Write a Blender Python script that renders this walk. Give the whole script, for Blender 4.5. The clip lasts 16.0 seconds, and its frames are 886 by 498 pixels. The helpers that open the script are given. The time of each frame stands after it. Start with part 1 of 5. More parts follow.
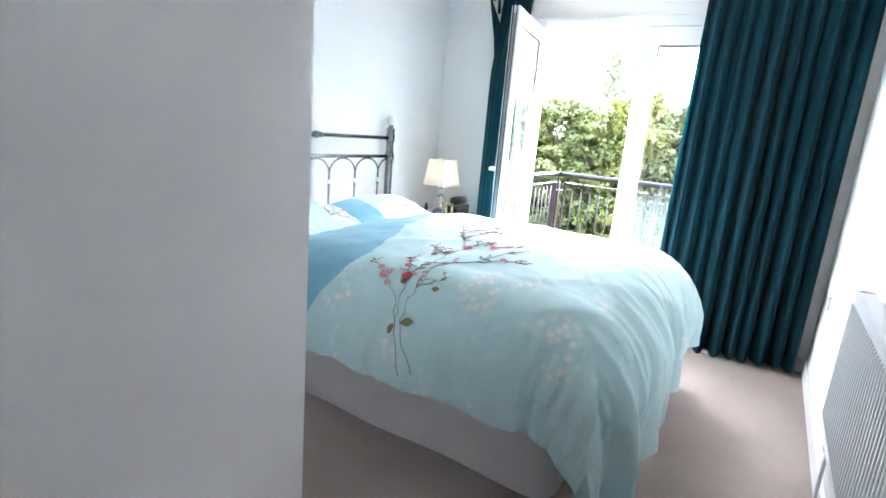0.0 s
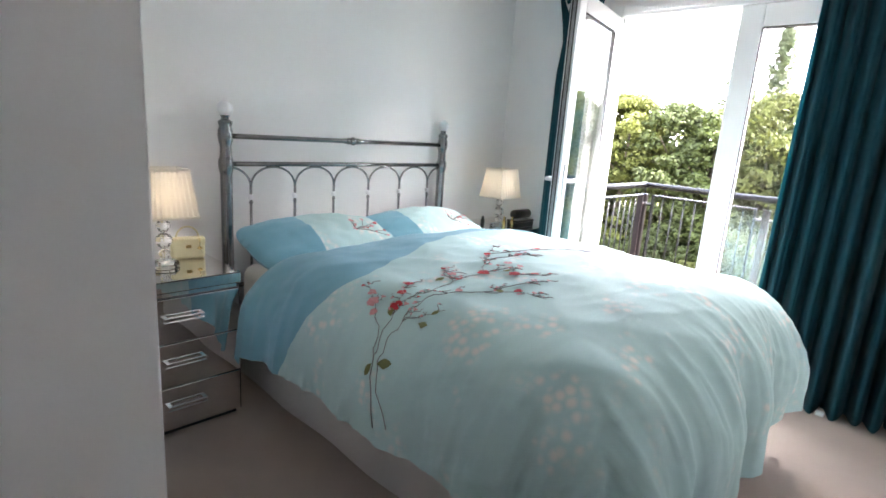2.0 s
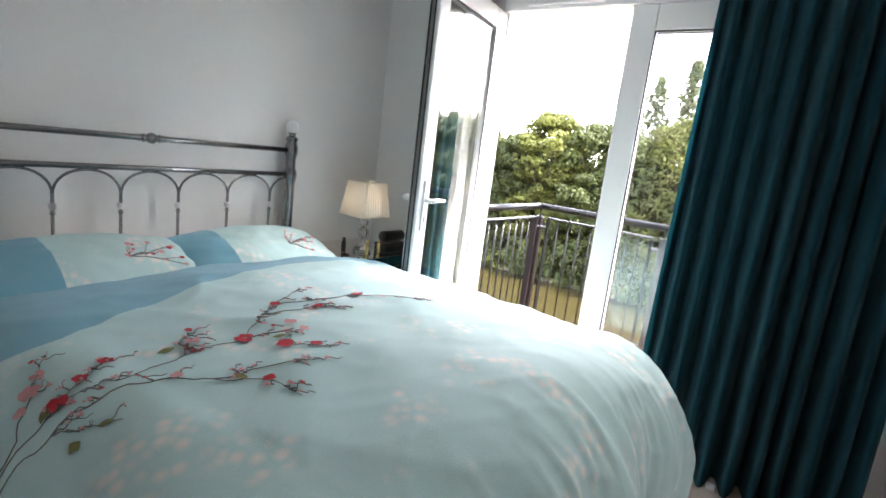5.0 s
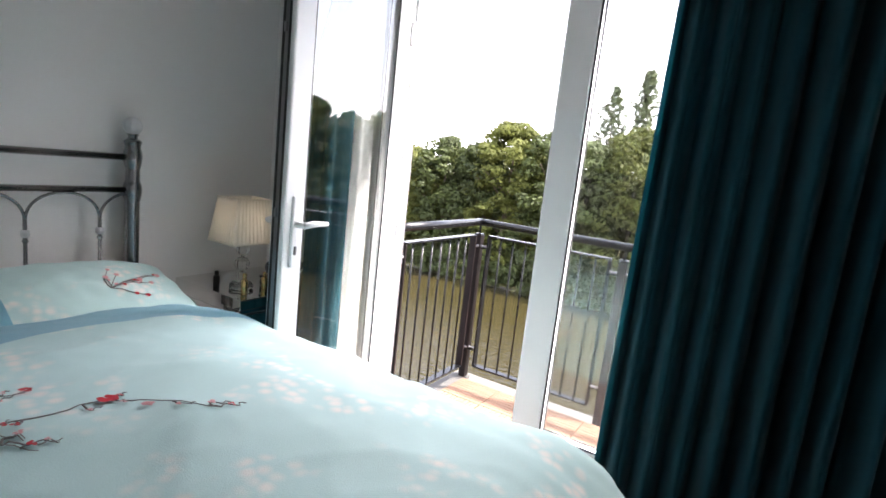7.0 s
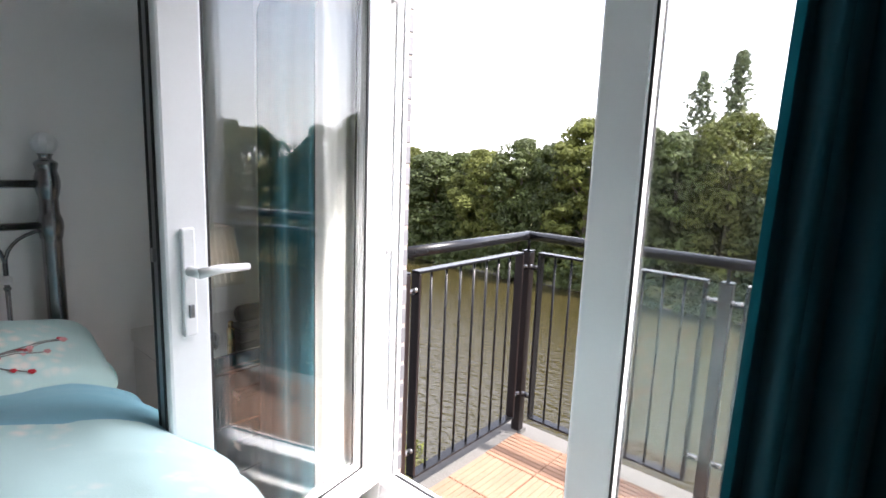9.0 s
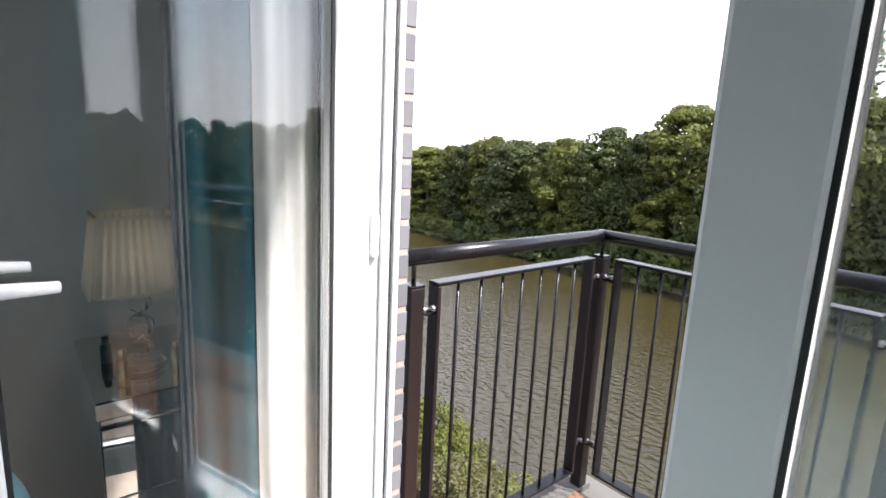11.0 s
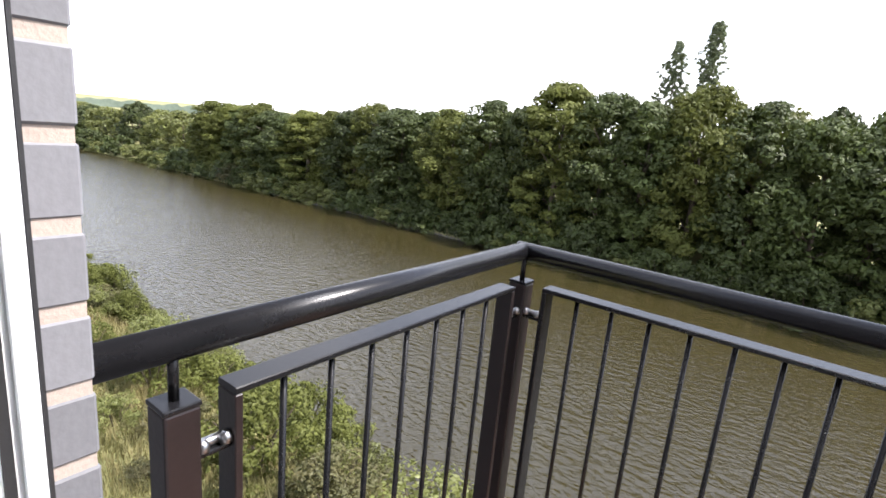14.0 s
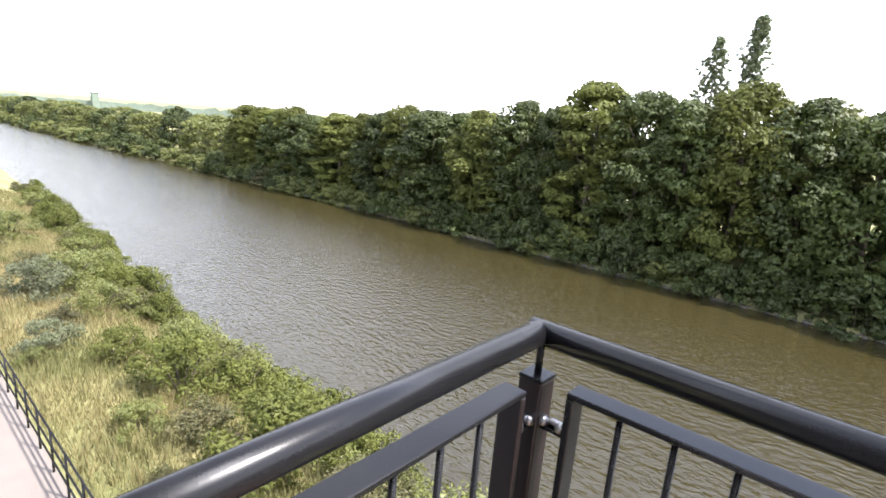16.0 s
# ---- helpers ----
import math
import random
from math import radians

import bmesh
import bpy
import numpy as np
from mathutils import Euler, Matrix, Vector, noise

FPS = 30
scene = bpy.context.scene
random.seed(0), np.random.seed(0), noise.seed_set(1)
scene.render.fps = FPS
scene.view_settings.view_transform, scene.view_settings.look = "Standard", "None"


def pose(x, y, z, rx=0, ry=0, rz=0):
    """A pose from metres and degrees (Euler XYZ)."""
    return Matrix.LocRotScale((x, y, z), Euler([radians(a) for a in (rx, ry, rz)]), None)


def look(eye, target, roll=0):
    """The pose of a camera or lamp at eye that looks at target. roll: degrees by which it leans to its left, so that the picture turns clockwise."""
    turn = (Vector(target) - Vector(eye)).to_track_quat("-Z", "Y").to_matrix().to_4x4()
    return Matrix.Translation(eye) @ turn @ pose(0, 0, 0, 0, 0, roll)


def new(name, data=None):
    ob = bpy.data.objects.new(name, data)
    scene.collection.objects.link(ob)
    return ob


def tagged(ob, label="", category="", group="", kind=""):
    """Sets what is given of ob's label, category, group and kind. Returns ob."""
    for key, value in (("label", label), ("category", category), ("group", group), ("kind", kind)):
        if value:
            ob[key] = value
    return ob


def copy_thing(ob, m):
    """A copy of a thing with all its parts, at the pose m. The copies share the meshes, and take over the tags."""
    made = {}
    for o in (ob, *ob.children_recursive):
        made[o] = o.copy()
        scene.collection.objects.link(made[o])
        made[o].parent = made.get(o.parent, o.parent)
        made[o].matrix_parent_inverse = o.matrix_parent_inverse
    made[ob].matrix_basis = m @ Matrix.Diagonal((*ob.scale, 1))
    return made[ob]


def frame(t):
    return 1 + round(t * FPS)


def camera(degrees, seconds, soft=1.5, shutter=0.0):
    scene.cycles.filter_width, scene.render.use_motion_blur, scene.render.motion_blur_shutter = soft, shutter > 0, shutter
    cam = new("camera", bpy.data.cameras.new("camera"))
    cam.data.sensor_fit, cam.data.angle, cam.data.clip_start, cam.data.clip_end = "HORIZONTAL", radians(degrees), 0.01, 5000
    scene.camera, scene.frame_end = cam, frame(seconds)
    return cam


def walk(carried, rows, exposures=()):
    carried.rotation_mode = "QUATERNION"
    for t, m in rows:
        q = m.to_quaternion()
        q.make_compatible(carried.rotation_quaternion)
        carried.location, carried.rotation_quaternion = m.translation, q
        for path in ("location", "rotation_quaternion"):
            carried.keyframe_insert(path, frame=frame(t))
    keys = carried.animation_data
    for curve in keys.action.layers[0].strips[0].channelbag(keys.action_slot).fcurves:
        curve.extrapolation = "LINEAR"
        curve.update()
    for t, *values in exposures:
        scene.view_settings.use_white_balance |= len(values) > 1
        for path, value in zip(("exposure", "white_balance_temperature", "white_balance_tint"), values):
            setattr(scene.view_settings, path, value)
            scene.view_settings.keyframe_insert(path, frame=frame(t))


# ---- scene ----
cam = camera(80.6, 16.0, soft=1.65)
PATH = [
    (0, (2.7190, -4.1537, 1.4123), (1.6299, -2.3819, 0.9366), 4.9),
    (0.5, (2.7190, -3.9852, 1.4070), (1.5915, -2.2294, 0.9632), 3.8),
    (1, (2.7158, -3.8487, 1.3984), (1.4998, -2.1537, 0.9504), 3.7),
    (1.5, (2.7500, -3.7142, 1.3984), (1.4187, -2.1121, 0.9387), 4.1),
    (2, (2.7958, -3.5830, 1.4027), (1.3632, -2.0715, 0.9376), 4.0),
    (2.5, (2.8065, -3.4860, 1.4038), (1.3568, -1.9958, 0.9270), 4.2),
    (3, (2.8097, -3.3580, 1.3963), (1.3654, -1.8635, 0.9142), 4.3),
    (3.5, (2.7980, -3.2204, 1.3963), (1.3718, -1.7057, 0.9259), 4.7),
    (4, (2.7830, -3.0902, 1.4038), (1.3995, -1.5275, 0.9590), 5.6),
    (4.5, (2.7564, -2.9505, 1.4123), (1.4390, -1.3238, 0.9995), 6.4),
    (5, (2.7052, -2.7873, 1.4262), (1.4806, -1.0870, 1.0262), 7.0),
    (7.5, (2.4438, -1.8241, 1.4336), (1.3291, -0.0373, 1.0912), 6.3),
    (8, (2.3745, -1.6289, 1.4166), (1.1990, 0.1184, 1.0763), 4.8),
    (8.5, (2.3467, -1.4368, 1.4230), (1.0635, 0.2325, 1.0795), 2.8),
    (9, (2.3030, -1.2576, 1.4315), (0.9195, 0.3296, 1.0870), 2.3),
    (11.5, (1.9115, -0.5515, 1.3686), (0.2965, 0.7819, 0.9643), 2.8),
    (12, (1.8315, -0.4565, 1.3835), (0.2539, 0.9216, 0.9803), 3.8),
    (12.5, (1.7174, -0.3765, 1.3899), (0.2443, 1.1126, 0.9856), 4.3),
    (13, (1.6065, -0.2848, 1.3782), (0.2411, 1.3003, 0.9600), 4.8),
    (13.5, (1.5200, -0.1920, 1.3696), (0.2016, 1.4251, 0.9227), 5.0),
    (14, (1.4443, -0.0587, 1.3771), (0.1984, 1.6033, 0.8896), 5.3),
    (14.5, (1.3718, 0.0491, 1.3867), (0.1845, 1.7526, 0.8992), 5.8),
    (15, (1.3046, 0.1536, 1.4304), (0.1003, 1.8422, 0.9302), 5.5),
    (15.5, (1.2598, 0.2496, 1.4539), (0.0171, 1.9094, 0.9504), 5.4),
    (16, (1.2246, 0.3787, 1.4315), (-0.1205, 1.9585, 0.9366), 4.7),
]
EXPOSURE = [(0, 4.45, 5950, 15), (0.5, 4.22, 6000, 15), (1, 3.93, 6100, 16), (1.5, 3.78, 6350, 17), (2, 3.65, 6450, 17), (3.5, 3.37, 6550, 17), (5, 3.03, 6600, 17), (7.5, 2.05, 6500, 18), (9, 1.72, 6400, 17), (11.5, 1.12, 6350, 16), (12.5, 1.04, 6300, 16), (14, 1.12, 6300, 15), (16, 1.48, 6250, 15)]
walk(cam, [(t, look(eye, target, roll)) for t, eye, target, roll in PATH], EXPOSURE)

# ---- light ----
world = bpy.data.worlds.new("sky")
scene.world = world
world.use_nodes = True
wn = world.node_tree.nodes
sky = wn.new("ShaderNodeTexSky")
sky.sky_type, sky.sun_disc = "NISHITA", False
SUN_DIR = Vector((0.58, 0.28, 1.0)).normalized()  # towards the sun
sky.sun_elevation = math.asin(SUN_DIR.z)
sky.sun_rotation = math.atan2(SUN_DIR.x, SUN_DIR.y)
sky.air_density, sky.dust_density = 1.0, 0.9
CLOUD = 9.5
wn["Background"].inputs["Strength"].default_value = 0.15
# thin bright summer cloud and haze, thickest towards the horizon
wl = world.node_tree.links
wco, wmap, wsep = wn.new("ShaderNodeTexCoord"), wn.new("ShaderNodeMapping"), wn.new("ShaderNodeSeparateXYZ")
wcl, wcr, whz, wmax, wmix = wn.new("ShaderNodeTexNoise"), wn.new("ShaderNodeMapRange"), wn.new("ShaderNodeMapRange"), wn.new("ShaderNodeMath"), wn.new("ShaderNodeMix")
wmap.inputs["Scale"].default_value = (1.6, 1.6, 6.0)
wcl.inputs["Scale"].default_value, wcl.inputs["Detail"].default_value, wcl.inputs["Distortion"].default_value = 1.7, 6, 0.4
for _k, _x in (("From Min", 0.42), ("From Max", 0.62), ("To Max", 0.8)):
    wcr.inputs[_k].default_value = _x
for _k, _x in (("From Min", 0.0), ("From Max", 0.45), ("To Min", 1.0), ("To Max", 0.15)):
    whz.inputs[_k].default_value = _x
wmax.operation, wmix.data_type = "MAXIMUM", "RGBA"
wmix.inputs[7].default_value = (CLOUD * 0.985, CLOUD * 0.99, CLOUD, 1)
for _s, _t in ((wco.outputs["Generated"], wmap.inputs["Vector"]), (wmap.outputs[0], wcl.inputs["Vector"]), (wcl.outputs["Fac"], wcr.inputs["Value"]), (wco.outputs["Generated"], wsep.inputs[0]), (wsep.outputs["Z"], whz.inputs["Value"]),
               (wcr.outputs[0], wmax.inputs[0]), (whz.outputs[0], wmax.inputs[1]), (wmax.outputs[0], wmix.inputs[0]), (sky.outputs[0], wmix.inputs[6]), (wmix.outputs[2], wn["Background"].inputs["Color"])):
    wl.new(_s, _t)


def lamp(name, kind, energy, m, color=(1, 1, 1), **kw):
    d = bpy.data.lights.new(name, kind)
    d.energy, d.color = energy, color
    if "size" in kw:
        d.shape, d.size, d.size_y = "RECTANGLE", kw["size"], kw["size_y"]
    if "angle" in kw:
        d.angle = radians(kw["angle"])
    if "radius" in kw:
        d.shadow_soft_size = kw["radius"]
    ob = new(name, d)
    ob.matrix_world = m
    return ob


lamp("sun", "SUN", 4.6, look(SUN_DIR * 50, (0, 0, 0)), (1.0, 0.95, 0.87), angle=2.5)
# area lamp added outside above the balcony doorway, out of view, standing in for skylight
lamp("skylight_stand_in", "AREA", 36, look((1.75, 0.75, 2.95), (1.6, -1.6, 0.9)), (1.0, 0.985, 0.96), size=2.2, size_y=0.7)


# ---- materials ----
def material(name, color, rough=0.6, metal=0.0, vary=0.12, scale=6.0, fine=80.0, bump=0.1, rand=0.0, hue=None, **kw):
    """Colour varied at two scales by noise in object space, with fine relief."""
    m = bpy.data.materials.new(name)
    m.use_nodes = True
    nt = m.node_tree
    b = nt.nodes["Principled BSDF"]
    b.inputs["Roughness"].default_value, b.inputs["Metallic"].default_value = rough, metal
    for k, v in kw.items():
        b.inputs[k.replace("_", " ")].default_value = v
    co = nt.nodes.new("ShaderNodeTexCoord")
    n1, n2 = nt.nodes.new("ShaderNodeTexNoise"), nt.nodes.new("ShaderNodeTexNoise")
    n1.inputs["Scale"].default_value, n1.inputs["Detail"].default_value = scale, 5
    n2.inputs["Scale"].default_value, n2.inputs["Detail"].default_value = fine, 3
    for n in (n1, n2):
        nt.links.new(co.outputs["Object"], n.inputs["Vector"])
    mix = nt.nodes.new("ShaderNodeMix")
    mix.data_type = "RGBA"
    c2 = hue if hue else tuple(c * (1 - vary) for c in color)
    c1 = color if hue else tuple(min(1, c * (1 + vary)) for c in color)
    mix.inputs[6].default_value, mix.inputs[7].default_value = (*c1, 1), (*c2, 1)
    add = nt.nodes.new("ShaderNodeMath")
    add.operation = "MULTIPLY_ADD"
    nt.links.new(n2.outputs["Fac"], add.inputs[0])
    add.inputs[1].default_value = 0.5
    nt.links.new(n1.outputs["Fac"], add.inputs[2])
    ramp = nt.nodes.new("ShaderNodeMapRange")
    ramp.inputs["From Min"].default_value, ramp.inputs["From Max"].default_value = 0.45, 1.05
    nt.links.new(add.outputs[0], ramp.inputs["Value"])
    nt.links.new(ramp.outputs[0], mix.inputs[0])
    out = mix.outputs[2]
    if rand:
        geo = nt.nodes.new("ShaderNodeNewGeometry")
        info = nt.nodes.new("ShaderNodeObjectInfo")
        s = nt.nodes.new("ShaderNodeMath")
        nt.links.new(geo.outputs["Random Per Island"], s.inputs[0])
        nt.links.new(info.outputs["Random"], s.inputs[1])
        mr = nt.nodes.new("ShaderNodeMapRange")
        mr.inputs["From Max"].default_value = 2.0
        mr.inputs["To Min"].default_value, mr.inputs["To Max"].default_value = 1 - rand, 1 + rand
        nt.links.new(s.outputs[0], mr.inputs["Value"])
        mu = nt.nodes.new("ShaderNodeVectorMath")
        mu.operation = "SCALE"
        nt.links.new(out, mu.inputs[0])
        nt.links.new(mr.outputs[0], mu.inputs["Scale"])
        out = mu.outputs[0]
    nt.links.new(out, b.inputs["Base Color"])
    if bump:
        bp = nt.nodes.new("ShaderNodeBump")
        bp.inputs["Strength"].default_value, bp.inputs["Distance"].default_value = bump, 0.01
        nt.links.new(n2.outputs["Fac"], bp.inputs["Height"])
        nt.links.new(bp.outputs[0], b.inputs["Normal"])
    return m


def glass(name, tint=(1, 1, 1), rough=0.0, ior=1.45, clear=1.0):
    m = bpy.data.materials.new(name)
    m.use_nodes = True
    b = m.node_tree.nodes["Principled BSDF"]
    b.inputs["Base Color"].default_value = (*tint, 1)
    b.inputs["Roughness"].default_value, b.inputs["IOR"].default_value = rough, ior
    b.inputs["Transmission Weight"].default_value = clear
    return m


M = {
    "wall": material("wall_paint", (0.88, 0.875, 0.865), 0.85, vary=0.02, scale=2, fine=150, bump=0.08),
    "ceiling": material("ceiling_paint", (0.86, 0.86, 0.86), 0.9, vary=0.02, fine=150, bump=0.05),
    "carpet": material("carpet", (0.44, 0.355, 0.30), 0.97, vary=0.16, scale=3, fine=260, bump=0.9, Sheen_Weight=0.3),
    "gloss_white": material("white_paint", (0.82, 0.82, 0.82), 0.4, vary=0.02, bump=0.02),
    "upvc": material("white_plastic", (0.84, 0.85, 0.86), 0.28, vary=0.02, scale=3, bump=0.01),
    "wardrobe": material("wardrobe_laminate", (0.87, 0.86, 0.85), 0.45, vary=0.02, scale=3, fine=200, bump=0.02),
    "gasket": material("black_rubber", (0.015, 0.015, 0.016), 0.6, vary=0.2),
    "brick": material("blue_grey_brick", (0.15, 0.15, 0.16), 0.85, vary=0.15, scale=9, fine=160, bump=0.06, rand=0.3),
    "mortar": material("mortar", (0.38, 0.315, 0.27), 0.95, vary=0.07, scale=14, fine=180, bump=0.15),
    "rail": material("dark_brown_paint", (0.008, 0.008, 0.009), 0.27, vary=0.3, scale=12, fine=200, bump=0.015, Specular_IOR_Level=0.3),
    "panel_edge": material("red_brown_steel", (0.012, 0.007, 0.007), 0.4, vary=0.3, scale=10, bump=0.06),
    "steel": material("stainless_steel", (0.36, 0.36, 0.37), 0.3, 1.0, vary=0.08, bump=0.02),
    "deck": material("deck_tile_wood", (0.235, 0.135, 0.085), 0.75, vary=0.14, scale=7, fine=160, bump=0.3, rand=0.12),
    "concrete": material("concrete", (0.13, 0.125, 0.115), 0.9, vary=0.15, scale=4, fine=90, bump=0.4),
    "curtain": material("teal_curtain", (0.002, 0.048, 0.066), 0.8, vary=0.12, scale=5, fine=400, bump=0.25, Sheen_Weight=0.06, Specular_IOR_Level=0.2),
    "duvet": material("duvet_pale_aqua", (0.50, 0.705, 0.70), 0.75, vary=0.05, scale=3, fine=350, bump=0.12, Sheen_Weight=0.2),
    "duvet_blue": material("duvet_blue", (0.195, 0.455, 0.58), 0.7, vary=0.05, scale=3, fine=350, bump=0.12, Sheen_Weight=0.2),
    "sheet": material("white_sheet", (0.78, 0.78, 0.77), 0.85, vary=0.03, scale=5, fine=300, bump=0.15),
    "valance": material("valance_cotton", (0.70, 0.68, 0.66), 0.9, vary=0.05, scale=4, fine=300, bump=0.2),
    "chrome_dark": material("antique_nickel", (0.27, 0.27, 0.275), 0.24, 1.0, vary=0.15, scale=14, bump=0.02),
    "mirror": material("grey_mirror", (0.80, 0.79, 0.77), 0.03, 1.0, vary=0.01, bump=0.0),
    "chrome": material("chrome", (0.85, 0.85, 0.86), 0.08, 1.0, vary=0.02, bump=0.0),
    "crystal": glass("crystal", ior=1.5),
    "cut_glass": glass("cut_glass", (0.96, 0.97, 0.98), 0.42, 1.5, 0.55),
    "pane": glass("window_glass", (0.97, 0.985, 0.98)),
    "rail_glass": glass("balcony_glass", (0.80, 0.9, 0.95), 0.05),
    "leaf": material("tree_leaves", (0.058, 0.077, 0.017), 0.6, vary=0.4, scale=0.35, fine=1.2, bump=0.0, rand=0.45),
    # paler leaves; on the upstream trees this colour stands in for sun on them
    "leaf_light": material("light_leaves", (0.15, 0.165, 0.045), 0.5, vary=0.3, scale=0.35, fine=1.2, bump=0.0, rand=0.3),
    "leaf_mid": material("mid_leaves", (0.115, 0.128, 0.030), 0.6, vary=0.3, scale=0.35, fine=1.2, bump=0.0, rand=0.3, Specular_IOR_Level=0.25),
    "leaf_dark": material("poplar_leaves", (0.13, 0.155, 0.08), 0.55, vary=0.3, scale=0.35, fine=2.0, bump=0.0, rand=0.5),
    "leaf_olive": material("olive_leaves", (0.10, 0.115, 0.045), 0.6, vary=0.3, scale=0.5, fine=2.0, bump=0.0, rand=0.5, hue=(0.13, 0.105, 0.045)),
    "leaf_silver": material("silvery_leaves", (0.14, 0.155, 0.085), 0.85, vary=0.2, scale=0.5, fine=2.0, bump=0.0, rand=0.4),
    "grass": material("bank_grass", (0.135, 0.145, 0.045), 0.7, vary=0.3, scale=0.35, fine=2.0, bump=0.0, rand=0.5, hue=(0.29, 0.23, 0.11)),
    "lining": material("curtain_lining", (0.80, 0.80, 0.78), 0.85, vary=0.03, scale=5, fine=300, bump=0.15),
    "shade": material("lampshade_cotton", (0.80, 0.77, 0.70), 0.85, vary=0.04, scale=8, fine=300, bump=0.1),
    "bag": material("cream_leather", (0.74, 0.68, 0.44), 0.45, vary=0.06, scale=14, fine=160, bump=0.15),
    "brass": material("brass", (0.72, 0.52, 0.22), 0.25, 1.0, vary=0.1, bump=0.02),
    "tissue_box": material("printed_card", (0.33, 0.55, 0.57), 0.6, vary=0.1, scale=12, bump=0.05),
    "paper": material("tissue_paper", (0.85, 0.85, 0.84), 0.9, vary=0.03, bump=0.1),
    "black": material("black_plastic", (0.014, 0.014, 0.015), 0.3, vary=0.3, bump=0.05),
    "case": material("cream_vinyl", (0.62, 0.58, 0.52), 0.5, vary=0.1, scale=18, bump=0.1),
    "case_dark": material("brown_print", (0.16, 0.10, 0.08), 0.55, vary=0.25, scale=20, bump=0.1),
    "thread_red": material("red_thread", (0.52, 0.025, 0.04), 0.6, vary=0.2, scale=30, bump=0.2),
    "thread_pink": material("pink_thread", (0.72, 0.34, 0.36), 0.6, vary=0.15, scale=30, bump=0.2),
    "thread_brown": material("brown_thread", (0.19, 0.18, 0.18), 0.7, vary=0.2, scale=30, bump=0.2),
    "thread_green": material("olive_thread", (0.19, 0.20, 0.07), 0.7, vary=0.2, scale=30, bump=0.2),
    "radiator": material("radiator_enamel", (0.78, 0.78, 0.78), 0.35, vary=0.02, bump=0.02),
    "stone": material("quay_stone", (0.11, 0.10, 0.085), 0.9, vary=0.3, scale=3, fine=20, bump=0.5, rand=0.3),
    # greyed green: the haze of distance is painted into this colour
    "far": material("far_haze_tone", (0.16, 0.20, 0.16), 0.9, vary=0.3, scale=0.05, fine=0.4, bump=0.0),
    "bark": material("bark", (0.09, 0.07, 0.05), 0.95, vary=0.3, scale=5, fine=30, bump=0.8),
    "earth": material("bank_earth", (0.30, 0.26, 0.12), 0.95, vary=0.35, scale=0.4, fine=4, bump=0.6, hue=(0.13, 0.15, 0.05)),
    "path": material("path_concrete", (0.185, 0.16, 0.14), 0.9, vary=0.08, scale=1.5, fine=30, bump=0.2),
}

# light that shines through thin leaves and cloth
def translucent(name, amount):
    nt = M[name].node_tree
    b = nt.nodes["Principled BSDF"]
    src = b.inputs["Base Color"].links[0].from_socket
    tr, mx = nt.nodes.new("ShaderNodeBsdfTranslucent"), nt.nodes.new("ShaderNodeMixShader")
    mx.inputs[0].default_value = amount
    nt.links.new(src, tr.inputs["Color"])
    nt.links.new(b.outputs[0], mx.inputs[1])
    nt.links.new(tr.outputs[0], mx.inputs[2])
    nt.links.new(mx.outputs[0], nt.nodes["Material Output"].inputs["Surface"])


for _k, _a in (("curtain", 0.3), ("leaf", 0.3), ("leaf_light", 0.38), ("leaf_mid", 0.34), ("leaf_dark", 0.4), ("leaf_silver", 0.3), ("leaf_olive", 0.45), ("grass", 0.35), ("shade", 0.5), ("lining", 0.55)):
    translucent(_k, _a)

# faint pale blossom print on the duvet
nt = M["duvet"].node_tree
_b = nt.nodes["Principled BSDF"]
_src = _b.inputs["Base Color"].links[0].from_socket
_co = nt.nodes.new("ShaderNodeTexCoord")
_v, _n2 = nt.nodes.new("ShaderNodeTexVoronoi"), nt.nodes.new("ShaderNodeTexNoise")
_v.inputs["Scale"].default_value, _n2.inputs["Scale"].default_value, _n2.inputs["Detail"].default_value = 30, 4.6, 4
_r1, _r2 = nt.nodes.new("ShaderNodeMapRange"), nt.nodes.new("ShaderNodeMapRange")
for _k, _x in (("From Min", 0.62), ("From Max", 0.2), ("To Max", 0.85)):
    _r1.inputs[_k].default_value = _x
for _k, _x in (("From Min", 0.53), ("From Max", 0.62)):
    _r2.inputs[_k].default_value = _x
_m = nt.nodes.new("ShaderNodeMath")
_m.operation = "MULTIPLY"
_mx = nt.nodes.new("ShaderNodeMix")
_mx.data_type = "RGBA"
_mx.inputs[7].default_value = (0.84, 0.80, 0.76, 1)
for _s, _t in ((_co.outputs["Object"], _v.inputs["Vector"]), (_co.outputs["Object"], _n2.inputs["Vector"]), (_v.outputs["Distance"], _r1.inputs["Value"]), (_n2.outputs["Fac"], _r2.inputs["Value"]),
               (_r1.outputs[0], _m.inputs[0]), (_r2.outputs[0], _m.inputs[1]), (_m.outputs[0], _mx.inputs[0]), (_src, _mx.inputs[6]), (_mx.outputs[2], _b.inputs["Base Color"])):
    nt.links.new(_s, _t)

# river water: brown green, with small waves
wm = bpy.data.materials.new("river_water")
wm.use_nodes = True
_b = wm.node_tree.nodes["Principled BSDF"]
_b.inputs["Base Color"].default_value = (0.034, 0.028, 0.010, 1)
_b.inputs["Roughness"].default_value, _b.inputs["IOR"].default_value = 0.11, 1.72
_co = wm.node_tree.nodes.new("ShaderNodeTexCoord")
_mp = wm.node_tree.nodes.new("ShaderNodeMapping")
_mp.inputs["Scale"].default_value = (0.9, 1.4, 1)
_n = wm.node_tree.nodes.new("ShaderNodeTexNoise")
_n.inputs["Scale"].default_value, _n.inputs["Detail"].default_value = 2.8, 3
_bp = wm.node_tree.nodes.new("ShaderNodeBump")
